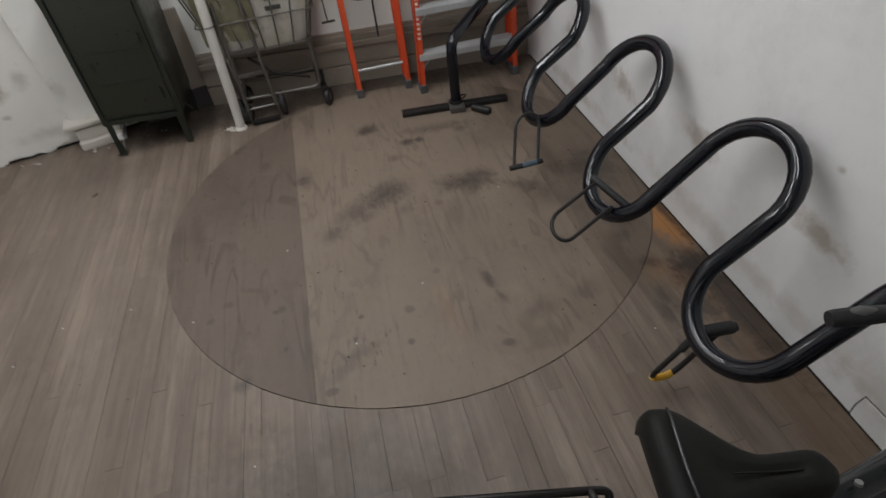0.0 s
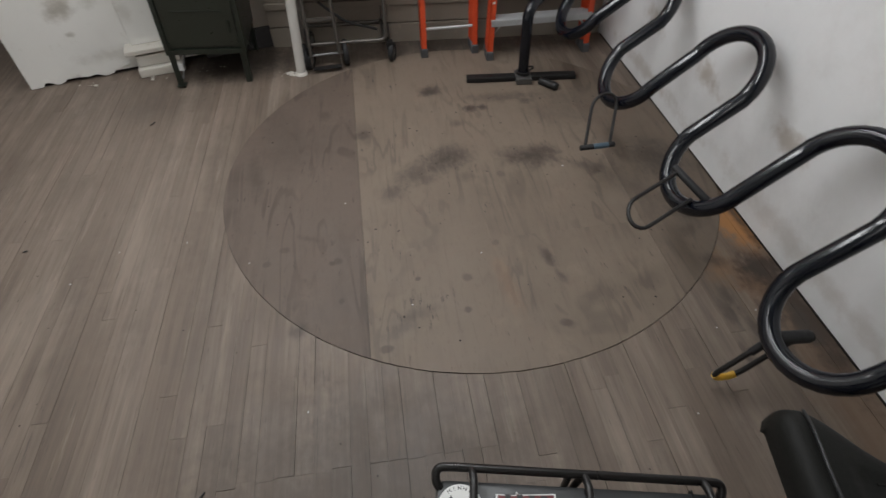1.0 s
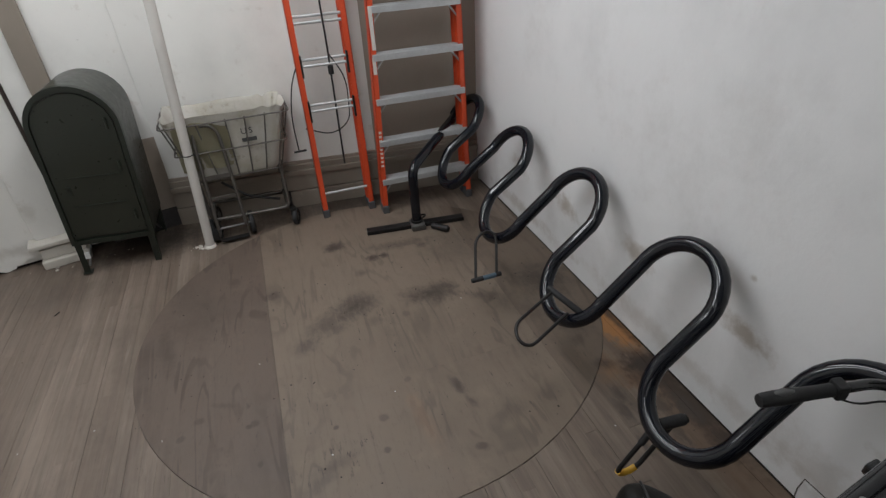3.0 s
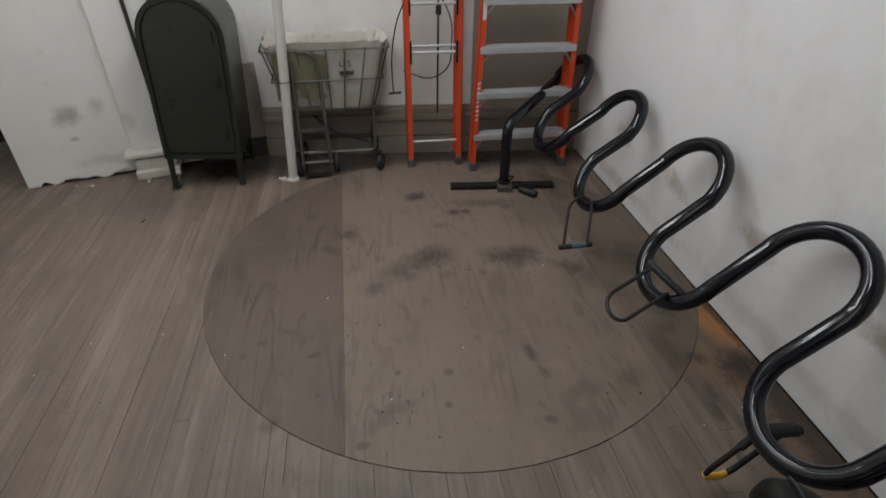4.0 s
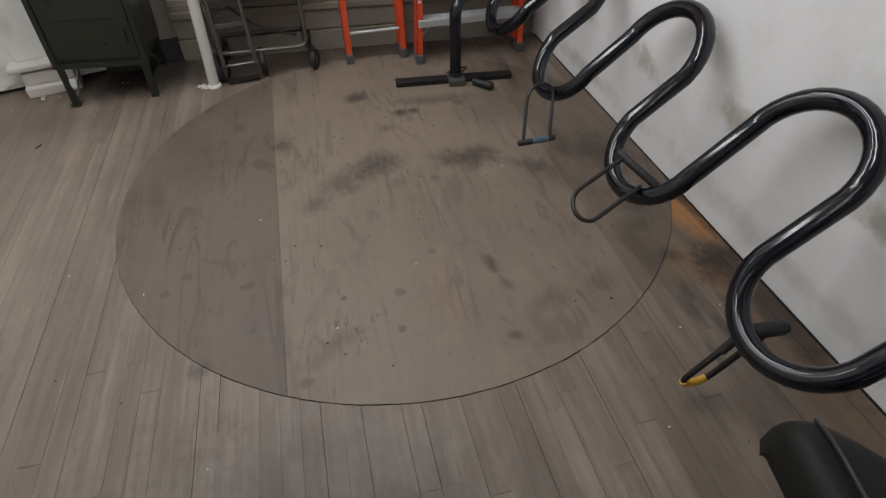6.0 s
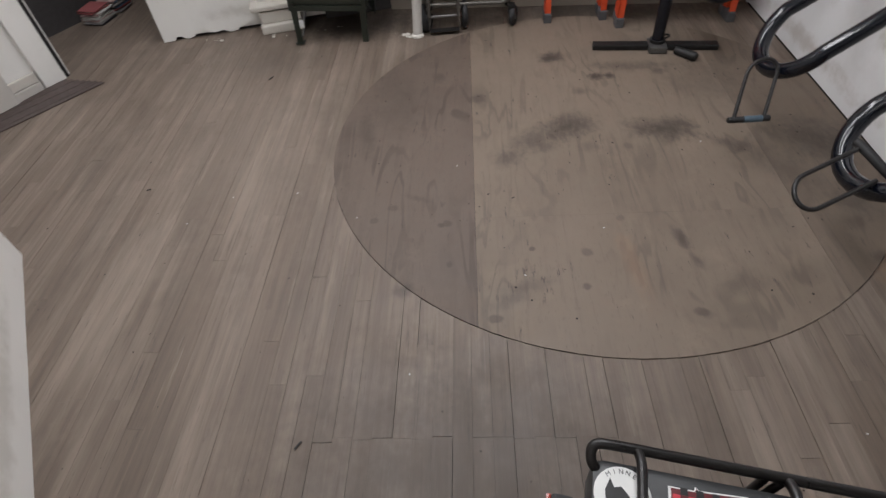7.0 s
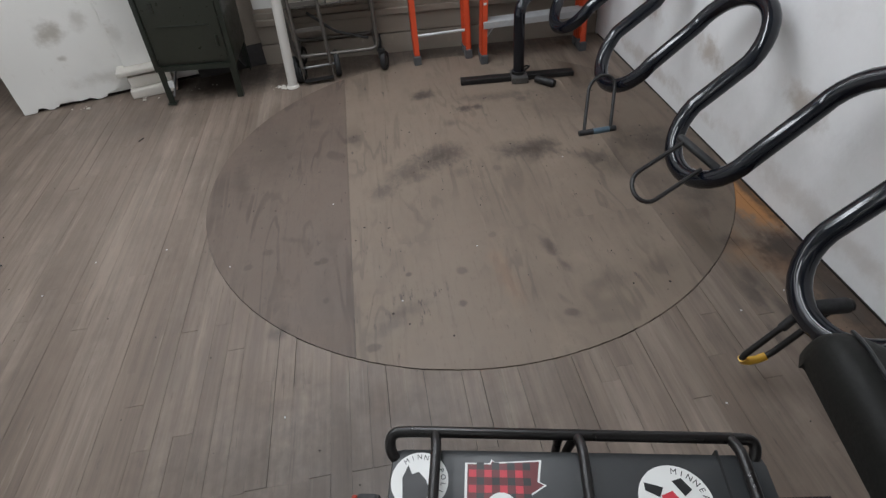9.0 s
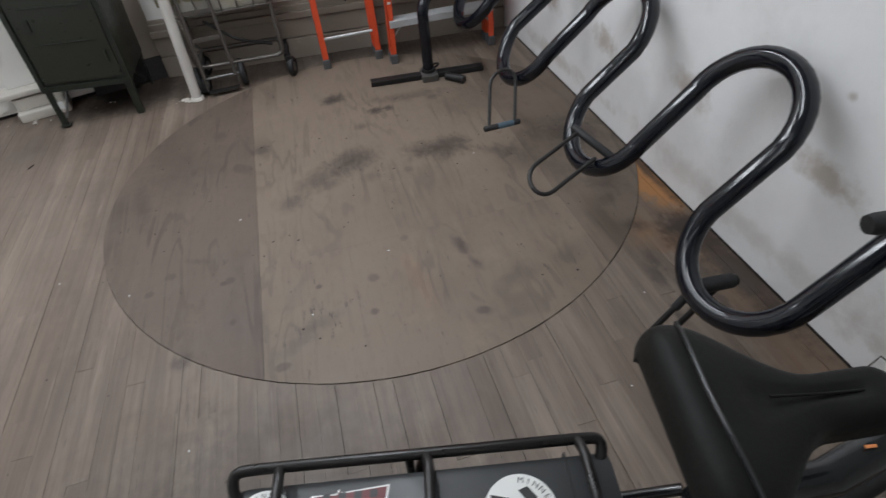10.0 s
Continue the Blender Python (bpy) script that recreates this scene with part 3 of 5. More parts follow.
lock, bar, d = u_lock("black U-lock with a yellow sleeve on its shackle tip", (0.675, -1.317, 0.249), (0.752, -1.325, 0.249), (0.592, -1.320, 0.066), (0.662, -1.315, 0.266), (0.795, -1.328, 0.266), 0.021, 0.009, 6)
_u = u_shape((0.675, -1.317, 0.249), (0.752, -1.325, 0.249), (0.592, -1.320, 0.066), 6)
smooth(part("sleeve", sweep_bm(_u[5:10], 0.0115, 12), YELLOW, lock, "yellow plastic sleeve"))
smooth(part("collar", sweep_bm([Vector((0.668, -1.317, 0.239)), Vector((0.643, -1.318, 0.199))], 0.0125, 12), RUBBER, lock))
smooth(part("keyhole_cap", sweep_bm([Vector((0.794, -1.328, 0.266)), Vector((0.803, -1.3285, 0.266))], 0.0165, 16), LOCK_STEEL, lock))

# ---- green relay mailbox ----
OLIVE = flat("olive_green_enamel", (0.0195, 0.0235, 0.0165), 0.3, 0.0, 0.15, 30, 0.35, 0.08)
OLIVE_DARK = flat("olive_green_worn_edges", (0.013, 0.018, 0.012), 0.4, 0.0, 0.1, 50, 0.4, 0.1)
STEEL = flat("dull_galvanised_steel", (0.34, 0.34, 0.34), 0.42, 0.85, 0.0, 60, 0.35)
WHITE_TAG = flat("white_paper_tag", (0.60, 0.60, 0.60), 0.7)


def arch(w, z0, z1, r=None, steps=18):
    r = r or w / 2
    pts = [(-w / 2, z0), (w / 2, z0)]
    for k in range(steps + 1):
        a = math.pi * k / steps
        pts.append((w / 2 * math.cos(a), z1 - r + r * math.sin(a)))
    return pts


def mailbox():
    m = empty("relay_mailbox", pose(-1.335, 0.985, 0, 0, 3.4, 0), "olive green metal relay mailbox with an arched top on angle legs", "mailbox")
    w, top, depth = 0.425, 1.09, 0.44
    b = prism_bm(arch(w, 0.195, top), (0.012, depth), "y")
    smooth(part("body", b, OLIVE, m), 30)
    rim = bmesh.new()
    outer, inner = arch(w + 0.012, 0.195, top + 0.006), arch(w - 0.034, 0.222, top - 0.02)
    n = len(outer)
    ring = [[rim.verts.new((a, y, z)) for a, z in pts] for pts, y in ((outer, 0.03), (outer, -0.006), (inner, -0.006), (inner, 0.012))]
    for r0, r1 in zip(ring, ring[1:]):
        for i in range(n):
            rim.faces.new((r0[i], r0[(i + 1) % n], r1[(i + 1) % n], r1[i]))
    bmesh.ops.recalc_face_normals(rim, faces=rim.faces[:])
    smooth(part("front_rim", rim, OLIVE_DARK, m), 30)
    door = part("door", prism_bm(arch(w - 0.05, 0.24, top - 0.032), (0.001, 0.016), "y"), OLIVE, m)
    smooth(door, 30)
    part("door_rib", box_bm(-0.135, 0.135, -0.004, 0.006, 0.60, 0.607, 0.002), OLIVE_DARK, door)
    part("door_rib", box_bm(-0.135, 0.135, -0.004, 0.006, 0.43, 0.437, 0.002), OLIVE_DARK, door)
    lockp = part("lock_plate", box_bm(-0.14, -0.116, -0.005, 0.004, 0.50, 0.555, 0.003), OLIVE_DARK, door)
    smooth(part("keyhole", sweep_bm([(-0.128, -0.008, 0.535), (-0.128, 0.0, 0.535)], 0.006, 12), BLACK_WORN, lockp, "dull steel lock cylinder"))
    for z in (0.32, 0.62, 0.86):
        smooth(part("hinge", sweep_bm([(0.155, -0.008, z), (0.155, -0.008, z + 0.06)], 0.007, 10), OLIVE_DARK, door))
    for x, s in ((-0.211, 1), (0.211, -1)):
        for y in (0.004, depth - 0.03):
            leg = bmesh.new()
            box_bm(min(x, x + s * 0.034), max(x, x + s * 0.034), y, y + 0.005, 0.0, 0.30, 0.001, leg)
            t = -1 if y > 0.2 else 1
            y2 = y + 0.005 * (t > 0)
            box_bm(min(x, x + s * 0.005), max(x, x + s * 0.005), min(y2, y2 + t * 0.032), max(y2, y2 + t * 0.032), 0.0, 0.30, 0.001, leg)
            lg = part("leg", leg, OLIVE_DARK, m)
            part("foot_plate", box_bm(x - 0.008 if s > 0 else x - 0.042, x + 0.042 if s > 0 else x + 0.008, y - 0.012, y + 0.036, 0.0, 0.005, 0.001), OLIVE_DARK, lg)
    for y in (0.10, 0.30):
        part("brace", sweep_bm([(-0.18, 0.03, 0.035), (-0.17, 0.24, 0.17)] if y < 0.2 else [(0.18, 0.40, 0.035), (0.17, 0.24, 0.17)], 0.006, 6), STEEL, m, "thin bare steel brace")
    part("paper_tag", box_bm(-0.176, -0.150, -0.004, 0.004, 0.10, 0.14), WHITE_TAG, m, "small white paper tag on the leg")
    for x in (-0.184, 0.184):
        for z in (0.22, 0.26):
            part("bolt", sweep_bm([(x, -0.009, z), (x, 0.0, z)], 0.006, 8), OLIVE_DARK, m)
    return m


mailbox()

# ---- white pipe ----
PIPE = wall_material("chipped_white_pipe_paint", (0.56, 0.54, 0.505), dirt=0.7).mat
pipe = empty("standing_pipe", pose(-0.835, 1.02, 0), "white painted steel pipe rising from floor to ceiling", "pipe", kind="structure")
smooth(part("pipe_tube", sweep_bm([(0.0, 0, 0.0), (0.045, 0, 0.7), (0.175, 0.0, CEILING)], 0.0275, 18), PIPE, pipe))
smooth(part("flange", sweep_bm([(0, 0, 0.003), (0, 0, 0.014), (0, 0, 0.02)], [0.038, 0.036, 0.029], 20), STONE, pipe), 50)
smooth(part("cable_tie", sweep_bm([(0.040 + 0.0285 * math.cos(a * 0.5236), 0.0285 * math.sin(a * 0.5236), 0.62) for a in range(12)], 0.003, 6, True), RUBBER, pipe))

# ---- stone block, ragged plaster edge ----
stub_d = Vector((-1.02 - CORNER[0], BACK_Y + 0.01 - CORNER[1], 0)).normalized()
STUB = Matrix.Translation((*CORNER, 0)) @ pose(0, 0, 0, 0, 0, math.degrees(math.atan2(stub_d.y, stub_d.x)))


def ragged_skirt():
    """The lowest plaster, broken off in an uneven line above the floor."""
    bm = bmesh.new()
    rg = random.Random(11)
    n = 46
    lo, hi, lo2, hi2 = [], [], [], []
    for i in range(n + 1):
        x = 0.0 + 0.62 * i / n
        z = 0.014 + 0.009 * math.sin(i * 0.33) + 0.005 * math.sin(i * 0.95 + 1) + rg.uniform(-0.0025, 0.0025) + (0.022 if 14 < i < 21 or i > 34 else 0.0) - (0.022 if i < 6 else 0)
        z = max(0.003, z)
        y = -0.010 - 0.0012 * math.sin(i * 0.7)
        lo.append(bm.verts.new((x, y, z)))
        hi.append(bm.verts.new((x, -0.004, 0.16)))
        lo2.append(bm.verts.new((x, y + 0.02, z)))
    for i in range(n):
        bm.faces.new((lo[i], lo[i + 1], hi[i + 1], hi[i]))
        bm.faces.new((lo2[i], lo2[i + 1], lo[i + 1], lo[i]))
    bmesh.ops.transform(bm, matrix=STUB, verts=bm.verts[:])
    bmesh.ops.recalc_face_normals(bm, faces=bm.faces[:])
    ob = part("plaster_skirt", bm, WALL_WHITE)
    return tagged(smooth(ob), "broken lower edge of white plaster above the floor", "wall trim", kind="structure")


ragged_skirt()
part_dark = part("wall_gap", box_bm(0.0, 1.3, 0.012, 0.05, -0.01, 0.06, m=STUB), GAP)
tagged(part_dark, "dark gap under the broken plaster", "wall trim", kind="structure")
stone = empty("pilaster_base", STUB @ pose(0.62, -0.02, 0), "whitewashed stone pilaster base with a worn moulding", "pilaster base", kind="structure")
part("plinth", box_bm(-0.01, 0.25, -0.115, 0.06, 0.0, 0.055, 0.012), STONE, stone)
part("block", box_bm(0.0, 0.24, -0.085, 0.06, 0.055, 0.125, 0.012), STONE, stone)
part("moulding", box_bm(-0.045, 0.27, -0.10, 0.06, 0.135, 0.165, 0.01), STONE, stone)
part("shaft", box_bm(0.0, 0.36, -0.02, 0.06, 0.165, CEILING - 0.01, 0.006), WALL_WHITE, stone)
part("beige_strip", box_bm(0.31, 0.42, -0.05, 0.05, 0.17, CEILING - 0.01, 0.006), TRIM, stone, "tan painted vertical strip")
stick = empty("leaning_rod", STUB @ pose(0.83, -0.09, 0.0), "dark wooden rod leaning behind the mailbox", "rod")
smooth(part("rod", sweep_bm([(0.0, 0.0, 0.0), (-0.02, 0.04, 1.16)], 0.011, 10), flat("dark_stained_wood", (0.03, 0.02, 0.016), 0.5), stick))

# ---- back wall trim ----
base = empty("baseboard", Matrix(), "tall tan painted baseboard with a stepped moulding", "baseboard", kind="structure")
BK = Matrix.Translation((-1.02, BACK_Y, 0)) @ pose(0, 0, 0, 0, 0, math.degrees(math.atan2(BACK_R - BACK_Y, WALL_X + 1.02)))
L_BACK = math.hypot(BACK_R - BACK_Y, WALL_X + 1.02)
for z0, z1, d in ((0.0, 0.12, 0.036), (0.126, 0.235, 0.026), (0.24, 0.275, 0.042), (0.275, 0.31, 0.02)):
    part("board", box_bm(0.0, L_BACK - 0.004, -d - 0.012, -0.013, z0, z1, 0.004, m=BK), TRIM, base)

# ---- mail hamper on wheels ----
CANVAS = Mat("dirty_canvas", (0.46, 0.44, 0.40), 0.85)
CANVAS.mix(CANVAS.noise(7, 5, 0.6, None, 0.42, 0.7), (0.36, 0.325, 0.235), amount=0.6)
CANVAS.mix(CANVAS.noise(25, 4, 0.6, None, 0.55, 0.75), (0.22, 0.19, 0.14), amount=0.5)
CANVAS.bump(CANVAS.noise(400, 2, 0.5), 0.3, 0.001)
CANVAS.bump(CANVAS.noise(9, 3, 0.5), 0.4, 0.01)
CANVAS = CANVAS.mat
OCHRE = flat("ochre_cloth", (0.36, 0.33, 0.22), 0.85, 0, 0, 25, 0.4, 0.3)
CHROME = flat("tarnished_wire", (0.17, 0.157, 0.142), 0.45, 0.6, 0.0, 70, 0.5)
INK = flat("faded_black_ink", (0.05, 0.05, 0.05), 0.8)


def wheel(name, r, w, m, parent, side=16):
    """A caster wheel whose axle lies along local y of m."""
    bm = bmesh.new()
    prof = [(r * 0.55, -w / 2), (r * 0.9, -w / 2), (r, -w * 0.28), (r, w * 0.28), (r * 0.9, w / 2), (r * 0.55, w / 2)]
    rings = [[bm.verts.new((a * math.cos(2 * math.pi * k / side), y, a * math.sin(2 * math.pi * k / side))) for a, y in prof] for k in range(side)]
    for k in range(side):
        p, q = rings[k], rings[(k + 1) % side]
        for i in range(len(prof) - 1):
            bm.faces.new((p[i], p[i + 1], q[i + 1], q[i]))
    bmesh.ops.transform(bm, matrix=m, verts=bm.verts[:])
    bmesh.ops.recalc_face_normals(bm, faces=bm.faces[:])
    wh = smooth(part(name, bm, RUBBER, parent), 50)
    hub = sweep_bm([m @ Vector((0, -w * 0.35, 0)), m @ Vector((0, w * 0.35, 0))], r * 0.56, 14)
    smooth(part("hub", hub, STEEL, wh), 50)
    return wh


def text_mesh(body, size, material, m, parent=None, name="lettering", extrude=0.0006):
    cu = bpy.data.curves.new("lettering", "FONT")
    cu.body, cu.size, cu.extrude = body, size, extrude
    cu.align_x, cu.align_y = "CENTER", "CENTER"
    tmp = bpy.data.objects.new("lettering", cu)
    scene.collection.objects.link(tmp)
    dg = bpy.context.evaluated_depsgraph_get()
    me = bpy.data.meshes.new_from_object(tmp.evaluated_get(dg))
    bpy.data.objects.remove(tmp)
    me.materials.clear()
    me.materials.append(material)
    me.transform(m)
    ob = new(name, me)
    if parent:
        ob.parent = parent
    return ob


def hamper():
    h = empty("mail_hamper", pose(-0.555, 1.22, 0, 0, 0, 2), "wire-framed mail hamper with a dirty canvas basket, on casters", "hamper")
    rg = random.Random(5)
    # canvas tub: four leaning sides, sagging rim, hollow inside
    bm = bmesh.new()
    lev = [(0.415, 0.235, 0.125, 0.0), (0.44, 0.262, 0.14, 0.0), (0.61, 0.305, 0.155, 0.004), (0.785, 0.34, 0.165, 0.008), (0.815, 0.352, 0.172, 0.012), (0.80, 0.335, 0.155, 0.010), (0.65, 0.29, 0.135, 0.0), (0.48, 0.25, 0.118, 0.0)]
    rings = []
    for z, hx, hy, w in lev:
        ring = []
        for k in range(48):
            a = 2 * math.pi * k / 48
            cx, sy = math.cos(a), math.sin(a)
            px, py = math.copysign(abs(cx) ** 0.35, cx) * hx, math.copysign(abs(sy) ** 0.35, sy) * hy
            ring.append(bm.verts.new((px + rg.uniform(-w, w), py + rg.uniform(-w, w) * 0.8, z + rg.uniform(-w, w) + 0.012 * math.sin(3 * a) * (z > 0.7))))
        rings.append(ring)
    for a, b in zip(rings, rings[1:]):
        for k in range(48):
            bm.faces.new((a[k], a[(k + 1) % 48], b[(k + 1) % 48], b[k]))
    bm.faces.new(rings[0][::-1])
    bm.faces.new(rings[-1])
    bmesh.ops.recalc_face_normals(bm, faces=bm.faces[:])
    tub = smooth(part("canvas_tub", bm, CANVAS, h, "dirty off-white canvas with ochre stains"), 60)
    # ochre cloth over the front
    cl = bmesh.new()
    nx, nz = 10, 8
    grid = [[cl.verts.new((-0.30 + 0.30 * i / nx, -0.168 - 0.014 * math.sin(i * 1.1 + j * 0.5) - 0.012 + 0.05 * (1 - j / nz) * 0.5, 0.50 + (0.30 - 0.08 * abs(i / nx - 0.4)) * j / nz)) for i in range(nx + 1)] for j in range(nz + 1)]
    for j in range(nz):
        for i in range(nx):
            cl.faces.new((grid[j][i], grid[j][i + 1], grid[j + 1][i + 1], grid[j + 1][i]))
    bmesh.ops.solidify(cl, geom=cl.faces[:], thickness=0.004)
    smooth(part("ochre_cloth", cl, OCHRE, h, "ochre cloth hung over the basket front"), 60)
    for _ch, _x in (("U", 0.085), ("S", 0.125)):
        text_mesh(_ch, 0.05, INK, pose(_x, -0.1765, 0.70, 84, 0, 0), tub, "letter")
    part("print_bar", box_bm(0.065, 0.15, -0.173, -0.170, 0.635, 0.658), INK, tub, "faded printed line")
    # wire frame round the tub
    for z, hx, hy in ((0.425, 0.262, 0.145), (0.61, 0.322, 0.176), (0.785, 0.362, 0.192)):
        smooth(part("wire_hoop", sweep_bm(rounded([(-hx, -hy, z), (hx, -hy, z), (hx, hy, z), (-hx, hy, z)], 0.03, 4, True), 0.005, 8, True), CHROME, h))
    for x in (-0.9, -0.45, 0.0, 0.3, 0.62, 0.9):
        smooth(part("wire_upright", sweep_bm([(x * 0.262, -0.146, 0.415), (x * 0.362, -0.193, 0.795)], 0.0045, 8), CHROME, h))
        smooth(part("wire_upright", sweep_bm([(x * 0.262, 0.146, 0.415), (x * 0.362, 0.193, 0.795)], 0.0045, 8), CHROME, h))
    for s in (-1, 1):
        for y in (-0.6, 0.0, 0.6):
            smooth(part("wire_upright", sweep_bm([(s * 0.262, y * 0.146, 0.415), (s * 0.362, y * 0.193, 0.795)], 0.0045, 8), CHROME, h))
    smooth(part("latch", sweep_bm([(0.345, -0.19, 0.52), (0.42, -0.2, 0.525)], 0.007, 8), BLACK_WORN, h))
    # undercarriage
    for y in (-0.13, 0.13):
        smooth(part("lower_rail", sweep_bm(rounded([(-0.245, y, 0.42), (-0.235, y, 0.15), (0.25, y, 0.135), (0.25, y, 0.42)], 0.05, 5), 0.011, 10), CHROME, h))
    for x in (-0.22, 0.24):
        smooth(part("cross_rail", sweep_bm([(x, -0.13, 0.142), (x, 0.13, 0.142)], 0.010, 10), CHROME, h))
    for x in (-0.235, 0.265):
        for y in (-0.13, 0.13):
            fork = part("caster_fork", box_bm(x - 0.02, x + 0.02, y - 0.022, y + 0.022, 0.075, 0.125, 0.004), BLACK_WORN, h)
            wheel("caster_wheel", 0.055, 0.03, pose(x + 0.012, y, 0.056, 0, 0, 70), fork)
    smooth(part("foot_lever", sweep_bm(rounded([(-0.12, -0.10, 0.38), (0.02, -0.14, 0.27), (0.20, -0.12, 0.20)], 0.04, 5), 0.008, 8), BLACK_WORN, h))
    return h


hamper()


def hand_truck():
    t = empty("hand_truck", pose(-0.675, 1.045, 0, 0, 0, 4), "small grey tubular hand truck standing before the hamper", "hand truck")
    hoop = [(-0.085, 0.0, 0.10), (-0.075, -0.0, 0.62)] + [(-0.07 * math.cos(math.pi * k / 10), 0.0, 0.70 + 0.07 * math.sin(math.pi * k / 10)) for k in range(11)] + [(0.075, 0.0, 0.62), (0.085, 0.0, 0.10)]
    smooth(part("frame_hoop", sweep_bm(hoop, 0.0105, 10), CHROME, t))
    for z in (0.30, 0.44):
        part("cross_strap", box_bm(-0.085, 0.085, -0.004, 0.004, z, z + 0.022, 0.002), CHROME, t)
    part("toe_plate", box_bm(-0.085, 0.085, -0.035, 0.006, 0.022, 0.028, 0.002), BLACK_WORN, t)
    part("side_bracket", box_bm(-0.092, -0.086, -0.01, 0.07, 0.03, 0.16, 0.002), CHROME, t)
    part("side_bracket", box_bm(0.086, 0.092, -0.01, 0.07, 0.03, 0.16, 0.002), CHROME, t)
    smooth(part("axle", sweep_bm([(-0.135, 0.055, 0.075), (0.135, 0.055, 0.075)], 0.008, 10), STEEL, t))
    for s in (-1, 1):
        wheel("wheel", 0.075, 0.032, pose(s * 0.122, 0.055, 0.0755, 0, 0, 90), t, 20)
    return t


hand_truck()

# ---- orange fibreglass stepladders, folded against the wall ----
ORANGE = flat("orange_fibreglass", (0.64, 0.075, 0.022), 0.42, 0.0, 0.0, 45, 0.22, 0.08)
ALU = flat("dull_aluminium", (0.60, 0.61, 0.62), 0.45, 0.45, 0.0, 70, 0.3)
FOOT_GREY = flat("grey_ladder_shoe", (0.085, 0.085, 0.09), 0.65)
DECAL = flat("white_decal", (0.70, 0.66, 0.62), 0.5)
TOP_H = 2.35


def rail_bm(x0, x1, y0, y1, z0, z1, w=0.034, d=0.062, flip=1):
    """A leaning channel rail with its open side to the ladder's middle."""
    bm = bmesh.new()
    for dx0, dx1, dy0, dy1 in ((0, 0.006, 0, d), (0, w, 0, 0.006), (0, w, d - 0.006, d)):
        own = bmesh.new()
        bmesh.ops.create_cube(own, size=1)
        for v in own.verts:
            k = v.co.z + 0.5
            u = dx0 + (v.co.x + 0.5) * (dx1 - dx0)
            v.co = Vector((x0 + (x1 - x0) * k + u * flip, y0 + (y1 - y0) * k + dy0 + (v.co.y + 0.5) * (dy1 - dy0), z0 + (z1 - z0) * k))
        merge(bm, own)
    bmesh.ops.recalc_face_normals(bm, faces=bm.faces[:])
    return bm


def step_ladder(name_label, feet_l, feet_r, top_l, top_r, lean, steps_front):
    """steps_front: its treads face the room; else its braced back does."""
    (xl, y0), (xr, _) = feet_l, feet_r
    lad = empty("step_ladder", Matrix(), name_label, "ladder", "folded stepladders")
    rails = []
    for s, (xa, xb) in ((1, (xl, top_l)), (-1, (xr, top_r))):
        r = part("rail", rail_bm(xa, xb, y0, y0 + lean, 0.035, TOP_H, flip=s), ORANGE, lad)
        rails.append(r)
        part("shoe", box_bm(min(xa - 0.004 * s, xa + 0.04 * s), max(xa - 0.004 * s, xa + 0.04 * s), y0 - 0.012, y0 + 0.066, 0.0, 0.055, 0.006), FOOT_GREY, r)
        r2 = part("rear_rail", rail_bm(xa + s * 0.010, xb + s * 0.010, y0 + 0.085, y0 + 0.085 + lean * 0.8, 0.035, TOP_H, 0.026, 0.04, s), ORANGE, lad)
        part("shoe", box_bm(min(xa + s * 0.006, xa + s * 0.04), max(xa + s * 0.006, xa + s * 0.04), y0 + 0.08, y0 + 0.13, 0.0, 0.05, 0.005), FOOT_GREY, r2)
    at = lambda z: (xl + (top_l - xl) * z / TOP_H, xr + (top_r - xr) * z / TOP_H, y0 + lean * z / TOP_H)
    if steps_front:
        for i in range(8):
            z = 0.238 + 0.264 * i
            a, b, y = at(z)
            tr = bmesh.new()
            box_bm(a + 0.007, b - 0.007, y - 0.012, y + 0.075, z - 0.006, z + 0.004, 0.002, tr)
            box_bm(a + 0.007, b - 0.007, y - 0.012, y - 0.007, z - 0.032, z - 0.006, 0.001, tr)
            for g_ in range(5):
                box_bm(a + 0.008, b - 0.008, y - 0.006 + g_ * 0.016, y - 0.001 + g_ * 0.016, z + 0.004, z + 0.007, 0, tr)
            step = part("step", tr, ALU, lad)
            for x, s in ((a + 0.012, 1), (b - 0.012, -1)):
                part("step_brace", sweep_bm([(x, y + 0.02, z - 0.11), (x + s * 0.085, y + 0.02, z - 0.006)], 0.006, 6), ALU, step)
    else:
        for z in (0.165, 0.72, 0.99, 1.23, 1.5, 1.77, 2.04):
            a, b, y = at(z)
            for dz, dy in ((0.0, 0.0), (0.035, 0.012)) if z > 0.3 else ((0.0, 0.0),):
                smooth(part("brace_bar", sweep_bm([(a + 0.004, y + 0.02 + dy, z + dz), (b - 0.004, y + 0.02 + dy, z + dz)], 0.009, 10), ALU, lad))
        for z in (0.66, 0.93):
            for s, x in ((1, at(z)[0] + 0.035), (-1, at(z)[1] - 0.035)):
                part("spreader_clip", box_bm(x - 0.006, x + 0.006, at(z)[2] - 0.01, at(z)[2] + 0.02, z, z + 0.13, 0.003), BLACK_WORN, lad)
    # stencilled marks on one rail
    a, b, y = at(0.5)
    x = a if steps_front else b
    for i in range(9):
        z = 0.33 + i * 0.028
        xa = at(z)[0] + 0.008
        if steps_front:
            part("stencil_bar", box_bm(xa, xa + 0.018, at(z)[2] - 0.0016, at(z)[2] - 0.0004, z, z + 0.017), DECAL, rails[0], "white stencilled mark")
    for z0, z1 in ((0.92, 1.02), (1.06, 1.30)) if steps_front else ():
        xa = at((z0 + z1) / 2)[0] + 0.006
